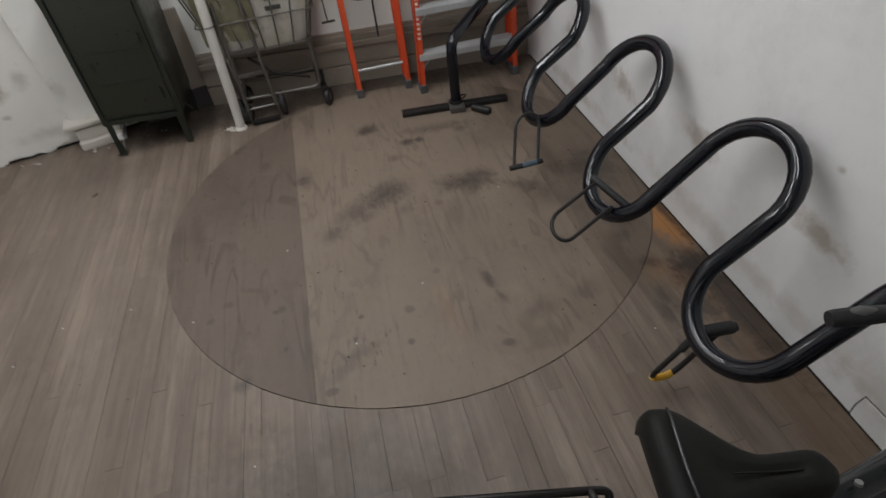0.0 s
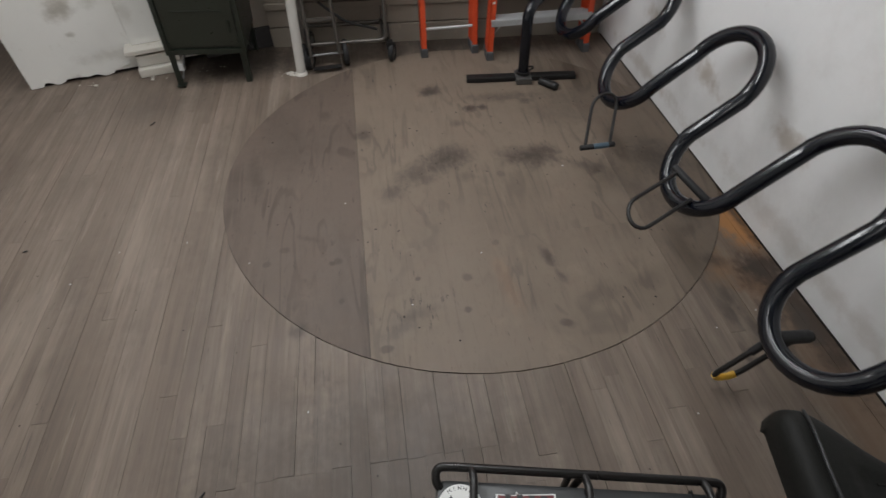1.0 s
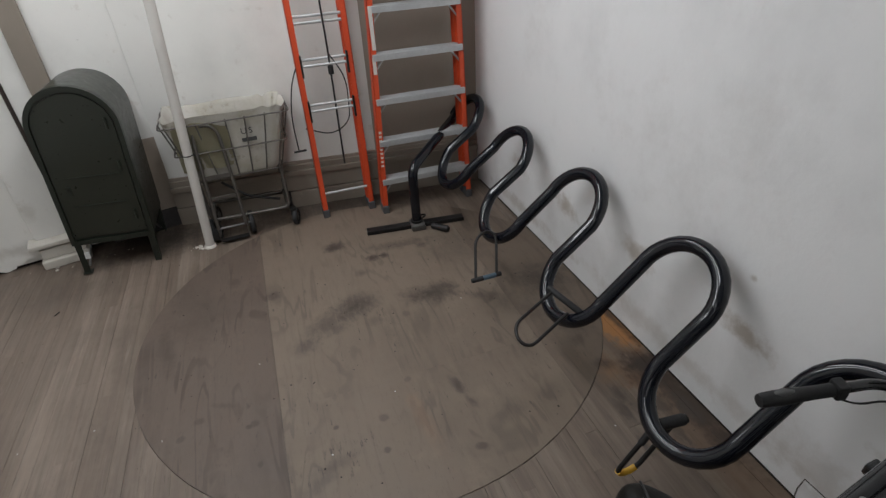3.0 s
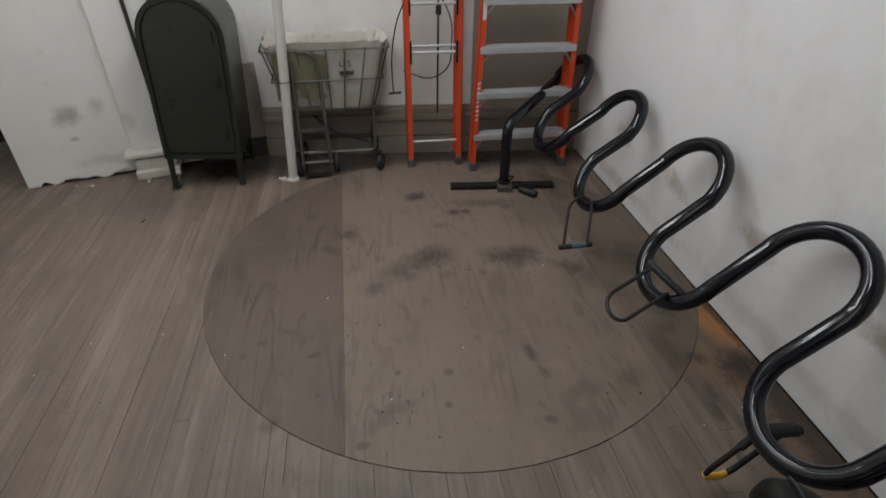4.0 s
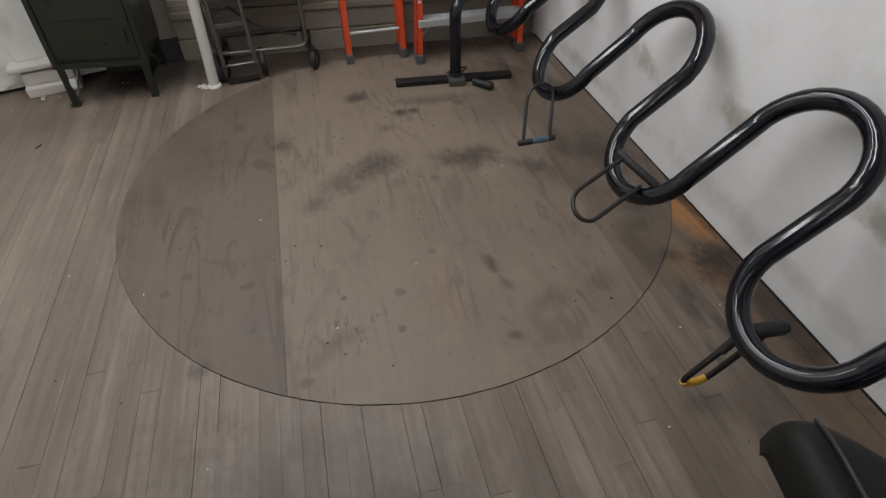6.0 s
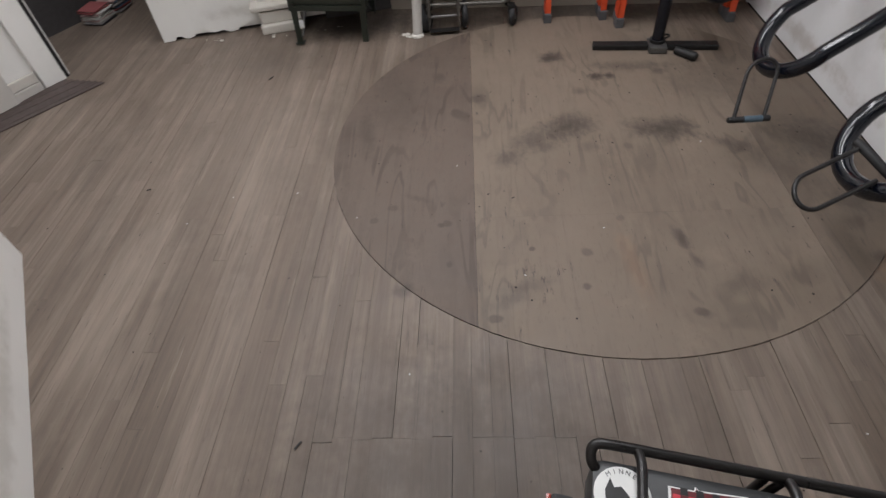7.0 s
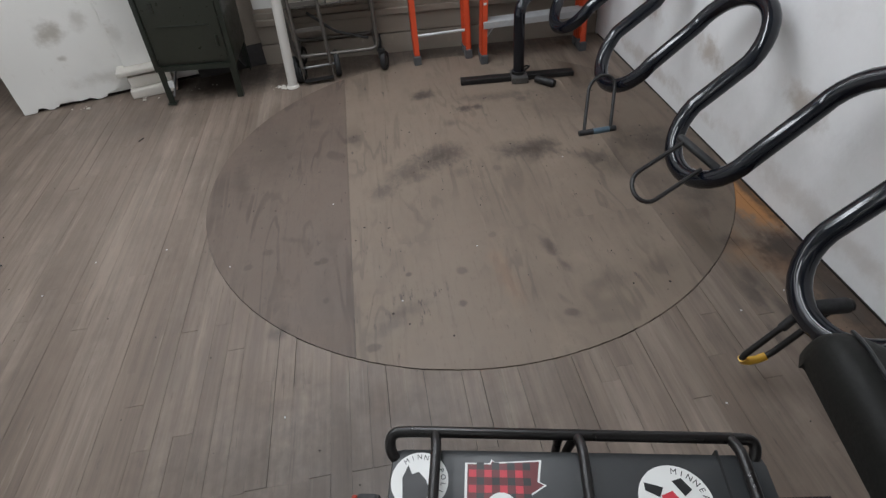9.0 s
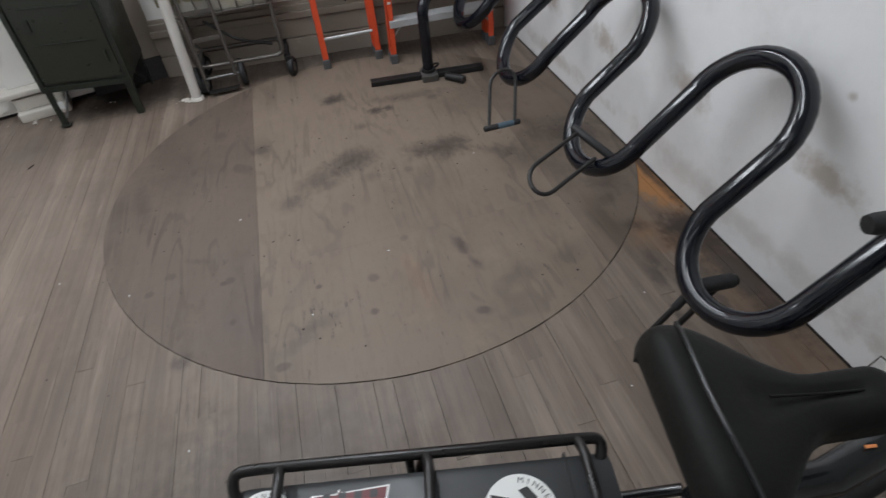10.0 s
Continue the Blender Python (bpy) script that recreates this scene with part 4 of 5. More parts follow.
        part("sticker", box_bm(xa, xa + 0.022, at(z0)[2] - 0.002, at(z1)[2], z0, z1), DECAL, rails[0], "long pale sticker")
    top = box_bm(top_l - 0.02, top_r + 0.02, y0 + lean - 0.03, y0 + lean + 0.16, TOP_H, TOP_H + 0.05, 0.01)
    part("top_cap", top, ORANGE, lad)
    return lad


step_ladder("orange fibreglass stepladder folded with its braced back outward", (-0.092, 1.095), (0.262, 1.095), -0.09, 0.25, 0.13, False)
step_ladder("orange fibreglass stepladder with wide aluminium treads, folded upright", (0.300, 0.985), (0.945, 0.985), 0.41, 0.93, 0.14, True)
cable = empty("hanging_cable", Matrix(), "thin black cable looped behind the ladder", "cable")
smooth(part("cable_loop", sweep_bm(rounded([(0.10, 1.18, 2.0), (0.115, 1.17, 1.1), (0.11, 1.165, 0.45), (0.11, 1.165, 0.34)], 0.1, 6), 0.006, 8), RUBBER, cable))
smooth(part("cable_loop", sweep_bm(rounded([(0.115, 1.17, 1.05), (0.20, 1.165, 0.9), (0.19, 1.165, 0.62), (0.06, 1.16, 0.55), (-0.10, 1.15, 0.62)], 0.12, 8), 0.004, 8), RUBBER, cable))
smooth(part("plug", sweep_bm([(0.115, 1.165, 0.93), (0.115, 1.165, 0.98)], 0.017, 10), RUBBER, cable))
cord = empty("bent_wire", Matrix(), "thin dark wire bowed between the hamper and ladder", "wire")
smooth(part("wire", sweep_bm(rounded([(-0.17, 1.12, 0.50), (-0.175, 1.13, 0.72), (-0.13, 1.15, 0.92), (-0.06, 1.17, 1.04)], 0.15, 8), 0.004, 8), RUBBER, cord))

# ---- electric bicycle parked nose to the wall ----
BIKE_BLACK = flat("bike_black_gloss", (0.009, 0.010, 0.012), 0.2, 0.0, 0.5, 60, 0.3, 0.02)
RAIL_BROWN = flat("satin_black_rack_tube", (0.011, 0.009, 0.0088), 0.3, 0.2, 0.0, 70, 0.35, 0.04)
SADDLE_TOP = flat("worn_black_vinyl", (0.013, 0.013, 0.0118), 0.5, 0.0, 0.0, 160, 0.3, 0.25)
SADDLE_TOP.node_tree.nodes["Principled BSDF"].inputs["Specular IOR Level"].default_value = 0.14
SADDLE_SIDE = flat("smooth_black_vinyl", (0.012, 0.013, 0.014), 0.3, 0.0, 0.0, 120, 0.3, 0.05)
BATTERY = flat("grey_battery_shell", (0.032, 0.034, 0.036), 0.42, 0.0, 0.05, 70, 0.2, 0.05)
STICK_WHITE = flat("white_sticker", (0.78, 0.78, 0.76), 0.4, 0.0, 0.0, 40, 0.06, 0.0)
STICK_BLACK = flat("black_sticker_print", (0.012, 0.012, 0.013), 0.4)
STICK_RED = flat("red_sticker_print", (0.55, 0.03, 0.05), 0.42, 0, 0, 40, 0.1, 0)
STICK_MAROON = flat("dark_red_check", (0.13, 0.012, 0.016), 0.42, 0, 0, 40, 0.1, 0)
GRIP_GREY = flat("grey_grip_pad", (0.10, 0.10, 0.10), 0.7, 0.0, 0.0, 90, 0.25)
RED_LENS = flat("red_tail_lens", (0.32, 0.03, 0.015), 0.2, 0.0, 0.4)
ORANGE_MARK = flat("orange_mark", (0.7, 0.25, 0.08), 0.5)

BIKE = pose(-0.189, -1.820, 0, 0, 0, -11.9)
INV = BIKE.inverted()
bike = empty("electric_bicycle", BIKE, "black electric bicycle with a rear rack battery, facing the wall", "bicycle")


def loc(x, y, z):
    """A place of the room in the bicycle's own axes."""
    return INV @ Vector((x, y, z))


# rear rack: two long rails, end hoops and cross tubes over the battery
RZ = 0.727
xa, xb = -0.205, 0.266
def side_rail(s):
    """A long rail whose ends curl in and down under the battery."""
    y = 0.066 * s
    return rounded([(xa + 0.030, y * 0.50, RZ - 0.030), (xa + 0.002, y * 0.58, RZ - 0.016), (xa, y * 0.98, RZ), (xa + 0.03, y, RZ + 0.001), (xb - 0.03, y, RZ - 0.005),
                    (xb + 0.002, y * 0.98, RZ - 0.006), (xb - 0.002, y * 0.66, RZ - 0.018), (xb - 0.026, y * 0.52, RZ - 0.032)], 0.022, 6)


rim = smooth(part("rear_rack", sweep_bm(side_rail(1), 0.0074, 12), RAIL_BROWN, bike, "satin black tubular rear rack"))
smooth(part("side_rail", sweep_bm(side_rail(-1), 0.0074, 12), RAIL_BROWN, rim))
for x, dz in ((xa + 0.061, 0.0), ((xa + xb) / 2 + 0.012, -0.003), (xb - 0.03, -0.005)):
    hoop = rounded([(x, 0.066, RZ + dz), (x + 0.004, 0.045, RZ + 0.010 + dz), (x + 0.004, -0.045, RZ + 0.010 + dz), (x, -0.066, RZ + dz)], 0.02, 5)
    smooth(part("cross_tube", sweep_bm(hoop, 0.0068, 12), RAIL_BROWN, rim))
for s in (-1, 1):
    smooth(part("rack_stay", sweep_bm([(0.02, s * 0.066, RZ - 0.004), (0.008, s * 0.07, 0.34)], 0.006, 10), RAIL_BROWN, rim))
    smooth(part("rack_stay", sweep_bm(rounded([((xa + xb) / 2 + 0.012, s * 0.066, RZ), ((xa + xb) / 2, s * 0.058, RZ - 0.03), (0.012, s * 0.068, 0.36)], 0.03, 5), 0.006, 10), RAIL_BROWN, rim))
# battery box with rounded edges under the cross tubes
shell = box_bm(xa + 0.002, xb + 0.012, -0.060, 0.053, RZ - 0.085, RZ - 0.012, 0.018)
bat = smooth(part("battery", shell, BATTERY, bike, "grey battery case under the rack"), 50)
part("battery_seam", box_bm(xb - 0.05, xb - 0.047, -0.0605, 0.0535, RZ - 0.08, RZ - 0.0118), STICK_BLACK, bat)


def sticker_disc(cx, cy, r, letters, start, turn):
    """A round sticker with a ring of lettering and a dark motif."""
    z = RZ - 0.0116
    out = [(cx + r * math.cos(2 * math.pi * k / 40), cy + r * math.sin(2 * math.pi * k / 40)) for k in range(40)]
    d = part("sticker", prism_bm(out, (z - 0.0004, z), "z"), STICK_WHITE, bat, "round white sticker with a dark motif")
    for i, ch in enumerate(letters):
        a = radians(start - i * turn)
        text_mesh(ch, r * 0.24, STICK_BLACK, Matrix.Translation((cx + 0.82 * r * math.cos(a), cy + 0.82 * r * math.sin(a), z + 0.0003)) @ pose(0, 0, 0, 0, 0, math.degrees(a) - 90), d, "letter", 0.0001)
    return d, z


d, z = sticker_disc(xa + 0.044, 0.006, 0.037, "MINNEAPOLIS", 128, 17)
out = [(-0.024, -0.03), (-0.028, 0.006), (-0.020, 0.027), (-0.013, 0.012), (-0.002, 0.016), (0.010, 0.004), (0.018, -0.012), (0.012, -0.03)]
part("motif", prism_bm([(xa + 0.044 + a * 0.8, 0.004 + b * 0.8) for a, b in out], (z, z + 0.0003), "z"), STICK_BLACK, d, "black jagged motif")
d, z = sticker_disc(0.152, -0.012, 0.044, "MINNEAPOLIS", 82, 15)
for o in ([(-0.034, 0.022), (-0.012, 0.016), (-0.018, 0.004), (-0.034, 0.012)], [(0.0, 0.024), (0.012, 0.028), (0.022, 0.014), (0.012, 0.006)], [(-0.02, -0.004), (0.004, 0.0), (0.012, -0.03), (-0.02, -0.028)]):
    part("motif", prism_bm([(0.152 + a, -0.012 + b) for a, b in o], (z, z + 0.0003), "z"), STICK_BLACK, d, "black motif")
part("motif", prism_bm([(0.152 + a, -0.012 + b) for a, b in ((-0.016, 0.006), (-0.002, 0.012), (0.006, 0.0), (0.0, -0.02), (-0.012, -0.01))], (z + 0.0003, z + 0.0006), "z"), STICK_RED, d, "red motif")
# plaid sticker cut to a state outline
z = RZ - 0.0114
state = [(-0.048, -0.052), (-0.048, 0.026), (-0.018, 0.026), (-0.016, 0.031), (-0.012, 0.027), (0.044, 0.031), (0.040, 0.004), (0.048, 0.0), (0.030, -0.012), (0.030, -0.052)]
cx, cy = -0.052, 0.003
plaid = part("sticker", prism_bm([(cx + a * 1.07, cy + b * 1.05) for a, b in state], (z - 0.0004, z), "z"), STICK_WHITE, bat, "red and black plaid sticker with a white edge")
part("plaid_field", prism_bm([(cx + a, cy + b * 0.98) for a, b in state], (z, z + 0.0002), "z"), STICK_MAROON, plaid)
for i in range(8):
    for j in range(8):
        if (i + j) % 2:
            continue
        x, y = cx - 0.046 + i * 0.0098, cy - 0.05 + j * 0.0098
        part("plaid_check", box_bm(x, x + 0.0094, y, y + 0.0094, z + 0.0002, z + 0.0004), STICK_RED if i % 2 == 0 else STICK_BLACK, plaid)
part("plaid_seal", prism_bm([(cx - 0.005 + 0.02 * math.cos(k * 0.35), cy - 0.03 + 0.02 * math.sin(k * 0.35)) for k in range(18)], (z + 0.0004, z + 0.0006), "z"), STICK_WHITE, plaid, "small white round seal")
tail = part("tail_lamp", box_bm(xa - 0.045, xa - 0.012, -0.030, 0.006, RZ - 0.098, RZ - 0.050, 0.008), RUBBER, bike)
part("lens", box_bm(xa - 0.052, xa - 0.044, -0.028, 0.004, RZ - 0.094, RZ - 0.054, 0.003), RED_LENS, tail, "red lens")
part("bracket", box_bm(xa - 0.014, xa + 0.010, -0.022, -0.004, RZ - 0.075, RZ - 0.06, 0.002), RAIL_BROWN, tail)


# saddle
def saddle_bm():
    """Wide at the back, drawn in to a blunt nose, domed on top, its skirt turned down all round."""
    bm = bmesh.new()
    rings = []
    n, m = 34, 24
    for i in range(n + 1):
        u = i / n
        x = SAD_X + 0.250 * u
        t = min(1.0, max(0.0, (u - 0.16) / 0.48))
        s = t * t * (3 - 2 * t)
        half = 0.122 * (1 - s) + 0.034 * s
        if u < 0.10:
            half *= 0.80 + 0.20 * math.sqrt(max(0.0, 1 - ((0.10 - u) / 0.10) ** 2))
        if u > 0.88:
            half *= math.sqrt(max(0.0, 1 - ((u - 0.88) / 0.125) ** 2))
        top = SAD_Z + 0.010 * (1 - u) ** 2 - 0.010 * math.sin(math.pi * u) - (0.02 * ((u - 0.85) / 0.15) ** 2 if u > 0.85 else 0)
        if u < 0.14:
            top -= 0.040 * (1 - math.sqrt(max(0.0, 1 - ((0.14 - u) / 0.145) ** 2)))
        drop = 0.058 - 0.022 * u
        ring = []
        for k in range(m + 1):
            a = -1 + 2 * k / m
            y = half * math.sin(a * math.pi / 2)
            zz = max(SAD_Z - 0.066, top - drop * (abs(a) ** 3.6)) - (0.004 if abs(a) < 0.10 and 0.3 < u < 0.8 else 0)
            ring.append(bm.verts.new((x, y + SAD_Y, zz)))
        rings.append(ring)
    rings.insert(0, [bm.verts.new((v.co.x + 0.006, v.co.y, SAD_Z - 0.0665)) for v in rings[0]])
    for a, b in zip(rings, rings[1:]):
        for k in range(m):
            bm.faces.new((a[k], b[k], b[k + 1], a[k + 1]))
    bmesh.ops.remove_doubles(bm, verts=bm.verts[:], dist=1e-5)
    bmesh.ops.recalc_face_normals(bm, faces=bm.faces[:])
    bmesh.ops.solidify(bm, geom=bm.faces[:], thickness=0.012)
    return bm


SAD_X, SAD_Y, SAD_Z = 0.312, 0.020, 0.870
sad = smooth(part("saddle", saddle_bm(), SADDLE_TOP, bike, "wide black vinyl saddle with worn cover"), 60)
smooth(part("rear_piping", sweep_bm([(SAD_X + 0.036 + 0.010 * abs(y / 0.11) ** 2, y + SAD_Y, SAD_Z + 0.0075 - 0.018 * abs(y / 0.11) ** 3.5) for y in [-0.11 + 0.01 * k for k in range(23)]], 0.0026, 8), SADDLE_SIDE, sad))
smooth(part("centre_crease", sweep_bm([(SAD_X + 0.10, SAD_Y, SAD_Z - 0.0035), (SAD_X + 0.16, SAD_Y, SAD_Z - 0.009), (SAD_X + 0.21, SAD_Y, SAD_Z - 0.010)], 0.0017, 8), SADDLE_TOP, sad))
for s in (-1, 1):
    smooth(part("saddle_spring", sweep_bm([(SAD_X + 0.06 + 0.012 * math.cos(k * 0.7), SAD_Y + s * 0.045 + 0.012 * math.sin(k * 0.7), SAD_Z - 0.10 + k * 0.0019) for k in range(34)], 0.003, 6), RUBBER, sad))
smooth(part("seat_post", sweep_bm([(SAD_X + 0.10, SAD_Y, SAD_Z - 0.03), (SAD_X + 0.115, SAD_Y * 0.4, 0.70), (0.385, 0, 0.60)], 0.0145, 14), RUBBER, bike))

# frame tubes
HEAD_T, HEAD_B = loc(0.830, -1.865, 0.79), loc(0.800, -1.880, 0.66)
SEAT_C, CRANK = Vector((0.38, 0, 0.66)), Vector((0.46, 0, 0.29))
smooth(part("seat_tube", sweep_bm([SEAT_C, CRANK], 0.019, 16), BIKE_BLACK, bike))
top_tube = smooth(part("top_tube", sweep_bm([SEAT_C + Vector((0.004, 0, -0.03)), loc(0.35, -1.925, 0.665), HEAD_B.lerp(HEAD_T, 0.8)], [0.021, 0.024, 0.026], 18), BIKE_BLACK, bike, "glossy black top tube"))
smooth(part("down_tube", sweep_bm([CRANK, HEAD_B.lerp(HEAD_T, 0.15)], 0.027, 18), BIKE_BLACK, bike))
smooth(part("head_tube", sweep_bm([HEAD_B, HEAD_T], 0.024, 16), BIKE_BLACK, bike))
for s in (-1, 1):
    smooth(part("chain_stay", sweep_bm([(0, s * 0.07, 0.335), (0.2, s * 0.06, 0.31), (0.46, s * 0.03, 0.29)], 0.010, 10), BIKE_BLACK, bike))
    smooth(part("seat_stay", sweep_bm([(0, s * 0.07, 0.335), (0.2, s * 0.055, 0.53), (0.375, s * 0.022, 0.64)], 0.008, 10), BIKE_BLACK, bike))
for k in range(3):
    p = loc(0.46 + 0.07 * k, -1.916 + 0.003 * k, 0.73 + 0.022 * k)
    smooth(part("bolt", sweep_bm([p, p + Vector((0, 0.002, 0.006))], 0.006, 10), STEEL, top_tube, "small steel bolt"))
p = loc(0.40, -1.918, 0.705)
part("orange_label", box_bm(-0.007, 0.007, -0.002, 0.002, -0.001, 0.001, m=Matrix.Translation(p)), ORANGE_MARK, top_tube, "small orange mark")

# wheels
AXLE_F = loc(0.765, -1.898, 0.335)


def cycle_wheel(name, centre, turn):
    R = 0.332
    m = Matrix.Translation(centre) @ pose(0, 0, 0, 0, 0, turn)
    ring = lambda r, y: [m @ Vector((r * math.cos(2 * math.pi * k / 48), y, r * math.sin(2 * math.pi * k / 48))) for k in range(48)]
    tyre = smooth(part(name, sweep_bm(ring(R - 0.022, 0), 0.022, 12, True), RUBBER, bike, "black tyred wheel"))
    smooth(part("rim", sweep_bm(ring(R - 0.05, 0), 0.012, 8, True), BIKE_BLACK, tyre))
    smooth(part("hub", sweep_bm([m @ Vector((0, -0.05, 0)), m @ Vector((0, 0.05, 0))], 0.03, 16), BIKE_BLACK, tyre))
    for k in range(18):
        a = 2 * math.pi * k / 18
        s = 0.03 if k % 2 else -0.03
        part("spoke", sweep_bm([m @ Vector((0.02 * math.cos(a + 1), s, 0.02 * math.sin(a + 1))), m @ Vector(((R - 0.055) * math.cos(a), 0, (R - 0.055) * math.sin(a)))], 0.0013, 5), STEEL, tyre)
    return tyre


cycle_wheel("rear_wheel", Vector((0, 0, 0.335)), 0)
cycle_wheel("front_wheel", AXLE_F, 15)
SIDE = (INV.to_3x3() @ Vector((0, 1, 0))).normalized()
for s in (-1, 1):
    smooth(part("fork_blade", sweep_bm([HEAD_B + SIDE * 0.05 * s, AXLE_F + SIDE * 0.055 * s], 0.012, 10), BIKE_BLACK, bike))
part("fork_crown", box_bm(-0.02, 0.02, -0.065, 0.065, -0.015, 0.015, 0.006, m=Matrix.Translation(HEAD_B) @ pose(0, 0, 0, 0, 0, 15)), BIKE_BLACK, bike)
smooth(part("crank", sweep_bm([CRANK + Vector((0, 0.07, 0)), CRANK + Vector((0.10, 0.08, -0.12))], 0.011, 10), BLACK_WORN, bike))
smooth(part("crank", sweep_bm([CRANK + Vector((0, -0.07, 0)), CRANK + Vector((-0.10, -0.08, 0.12))], 0.011, 10), BLACK_WORN, bike))
part("pedal", box_bm(0.055, 0.145, 0.09, 0.17, 0.155, 0.18, 0.006, m=Matrix.Translation((CRANK.x, 0, 0))), RUBBER, bike)
part("pedal", box_bm(-0.145, -0.055, -0.17, -0.09, 0.40, 0.425, 0.006, m=Matrix.Translation((CRANK.x, 0, 0))), RUBBER, bike)
smooth(part("kickstand", sweep_bm([(0.05, 0.075, 0.30), (0.02, 0.20, 0.012), (-0.005, 0.215, 0.008)], 0.008, 10), BLACK_WORN, bike))

# handlebar, swept back
BAR_SHIFT = (0.215, 0.078, -0.125)


def bar_at(x, y, z):
    """A place on the handlebar, in the bicycle's own axes."""
    return loc(x + BAR_SHIFT[0], y + BAR_SHIFT[1], z + BAR_SHIFT[2])


bar_pts = rounded([bar_at(0.43, -1.772, 0.948), bar_at(0.545, -1.797, 0.95), bar_at(0.63, -1.815, 0.952), bar_at(0.672, -1.872, 0.95), bar_at(0.675, -1.935, 0.95), bar_at(0.635, -2.0, 0.952), bar_at(0.55, -2.03, 0.95), bar_at(0.43, -2.06, 0.948)], 0.05, 6)
bar = smooth(part("handlebar", sweep_bm(bar_pts, 0.0125, 14), BIKE_BLACK, bike))
smooth(part("stem", sweep_bm([HEAD_T, bar_at(0.685, -1.905, 0.925), bar_at(0.675, -1.905, 0.95)], 0.016, 14), RUBBER, bike))
for sgn, (ex0, ey0), (ex1, ey1) in ((1, (0.352, -1.756), (0.52, -1.792)), (-1, (0.352, -2.082), (0.52, -2.04))):
    a, b = bar_at(ex0, ey0, 0.948), bar_at(ex1, ey1, 0.95)
    grip = smooth(part("grip", sweep_bm([a, a.lerp(b, 0.06), a.lerp(b, 0.35), a.lerp(b, 0.55), a.lerp(b, 0.74), b], [0.0145, 0.017, 0.0185, 0.0165, 0.0155, 0.0155], 16), RUBBER, bar))
    d = (b - a).normalized()
    smooth(part("palm_pad", sweep_bm([a.lerp(b, 0.14) + Vector((0, 0, 0.009)), a.lerp(b, 0.3) + Vector((0, 0, 0.0135)), a.lerp(b, 0.52) + Vector((0, 0, 0.0085))], [0.006, 0.011, 0.006], 12), GRIP_GREY, grip, "grey palm pad"))
    part("brake_clamp", box_bm(-0.013, 0.013, -0.018, 0.018, -0.02, 0.02, 0.005, m=Matrix.Translation(a.lerp(b, 1.09))), RUBBER, bar)
    smooth(part("brake_lever", sweep_bm(rounded([a.lerp(b, 1.1) + Vector((0.03, 0, -0.008)), a.lerp(b, 0.9) + Vector((0.05, 0, -0.012)), a.lerp(b, 0.35) + Vector((0.05, 0, -0.012))], 0.03, 5), 0.005, 8), BLACK_WORN, bar))
smooth(part("brake_cable", sweep_bm(rounded([bar_at(0.52, -1.802, 0.937), bar_at(0.56, -1.83, 0.925), bar_at(0.62, -1.845, 0.93), bar_at(0.66, -1.88, 0.93), bar_at(0.70, -1.90, 0.80)], 0.04, 6), 0.0025, 6), RUBBER, bike))
smooth(part("brake_cable", sweep_bm(rounded([bar_at(0.60, -1.815, 0.966), bar_at(0.64, -1.84, 0.972), bar_at(0.66, -1.87, 0.96), bar_at(0.69, -1.90, 0.84)], 0.04, 6), 0.0025, 6), RUBBER, bike))
part("display", box_bm(-0.022, 0.022, -0.018, 0.018, 0, 0.022, 0.005, m=Matrix.Translation(bar_at(0.665, -1.85, 0.958)) @ pose(0, 0, 0, 0, 0, 20)), RUBBER, bike, "small black display unit")

# ---- doorway corner: mats of slats, papers, trim ----
GRATE = flat("brown_varnished_slats", (0.085, 0.062, 0.056), 0.6, 0.0, 0.0, 30, 0.45, 0.2)
grate = empty("floor_grate", pose(-2.86, 0.53, 0, 0, 0, 52), "dark brown slatted wooden floor grate beside the wall", "floor grate")
for i in range(7):
    y = -0.123 + i * 0.0352
    part("slat", box_bm(-0.33 + 0.01 * (i % 3), 0.27 - 0.018 * i, y, y + 0.0335, 0.0022, 0.0062 + 0.001 * (i % 2), 0.001), GRATE, grate)
for x in (-0.22, 0.0, 0.14):
    part("batten", box_bm(x - 0.012, x + 0.012, -0.12, 0.12, 0.0006, 0.0026), GRATE, grate)

papers = empty("newspaper_stack", pose(-2.99, 1.60, 0, 0, 0, 79), "low bundle of coloured newspapers on the floor", "newspapers")
rg = random.Random(21)
PAPER = [flat("newsprint_" + n, c, 0.8, 0, 0, 60, 0.5) for n, c in (("white", (0.62, 0.60, 0.57)), ("red", (0.36, 0.10, 0.10)), ("blue", (0.13, 0.18, 0.30)), ("grey", (0.38, 0.36, 0.36)), ("pink", (0.50, 0.34, 0.33)), ("black", (0.03, 0.03, 0.035)))]
for half in (-1, 1):
    z = 0.002
    for i in range(15 if half < 0 else 13):
        h = rg.uniform(0.0035, 0.0085)
        w, d = rg.uniform(0.066, 0.088), rg.uniform(0.055, 0.07)
        m = pose(half * 0.095 + rg.uniform(-0.012, 0.012), rg.uniform(-0.012, 0.012), z, rg.uniform(-1.5, 1.5), rg.uniform(-1.5, 1.5), rg.uniform(-8, 8))
        part("newspaper", box_bm(-w, w, -d, d, 0, h, h * 0.35, m=m), PAPER[rg.choice((0, 0, 0, 1, 2, 3, 3, 4, 5))], papers)
        z += h + 0.0006

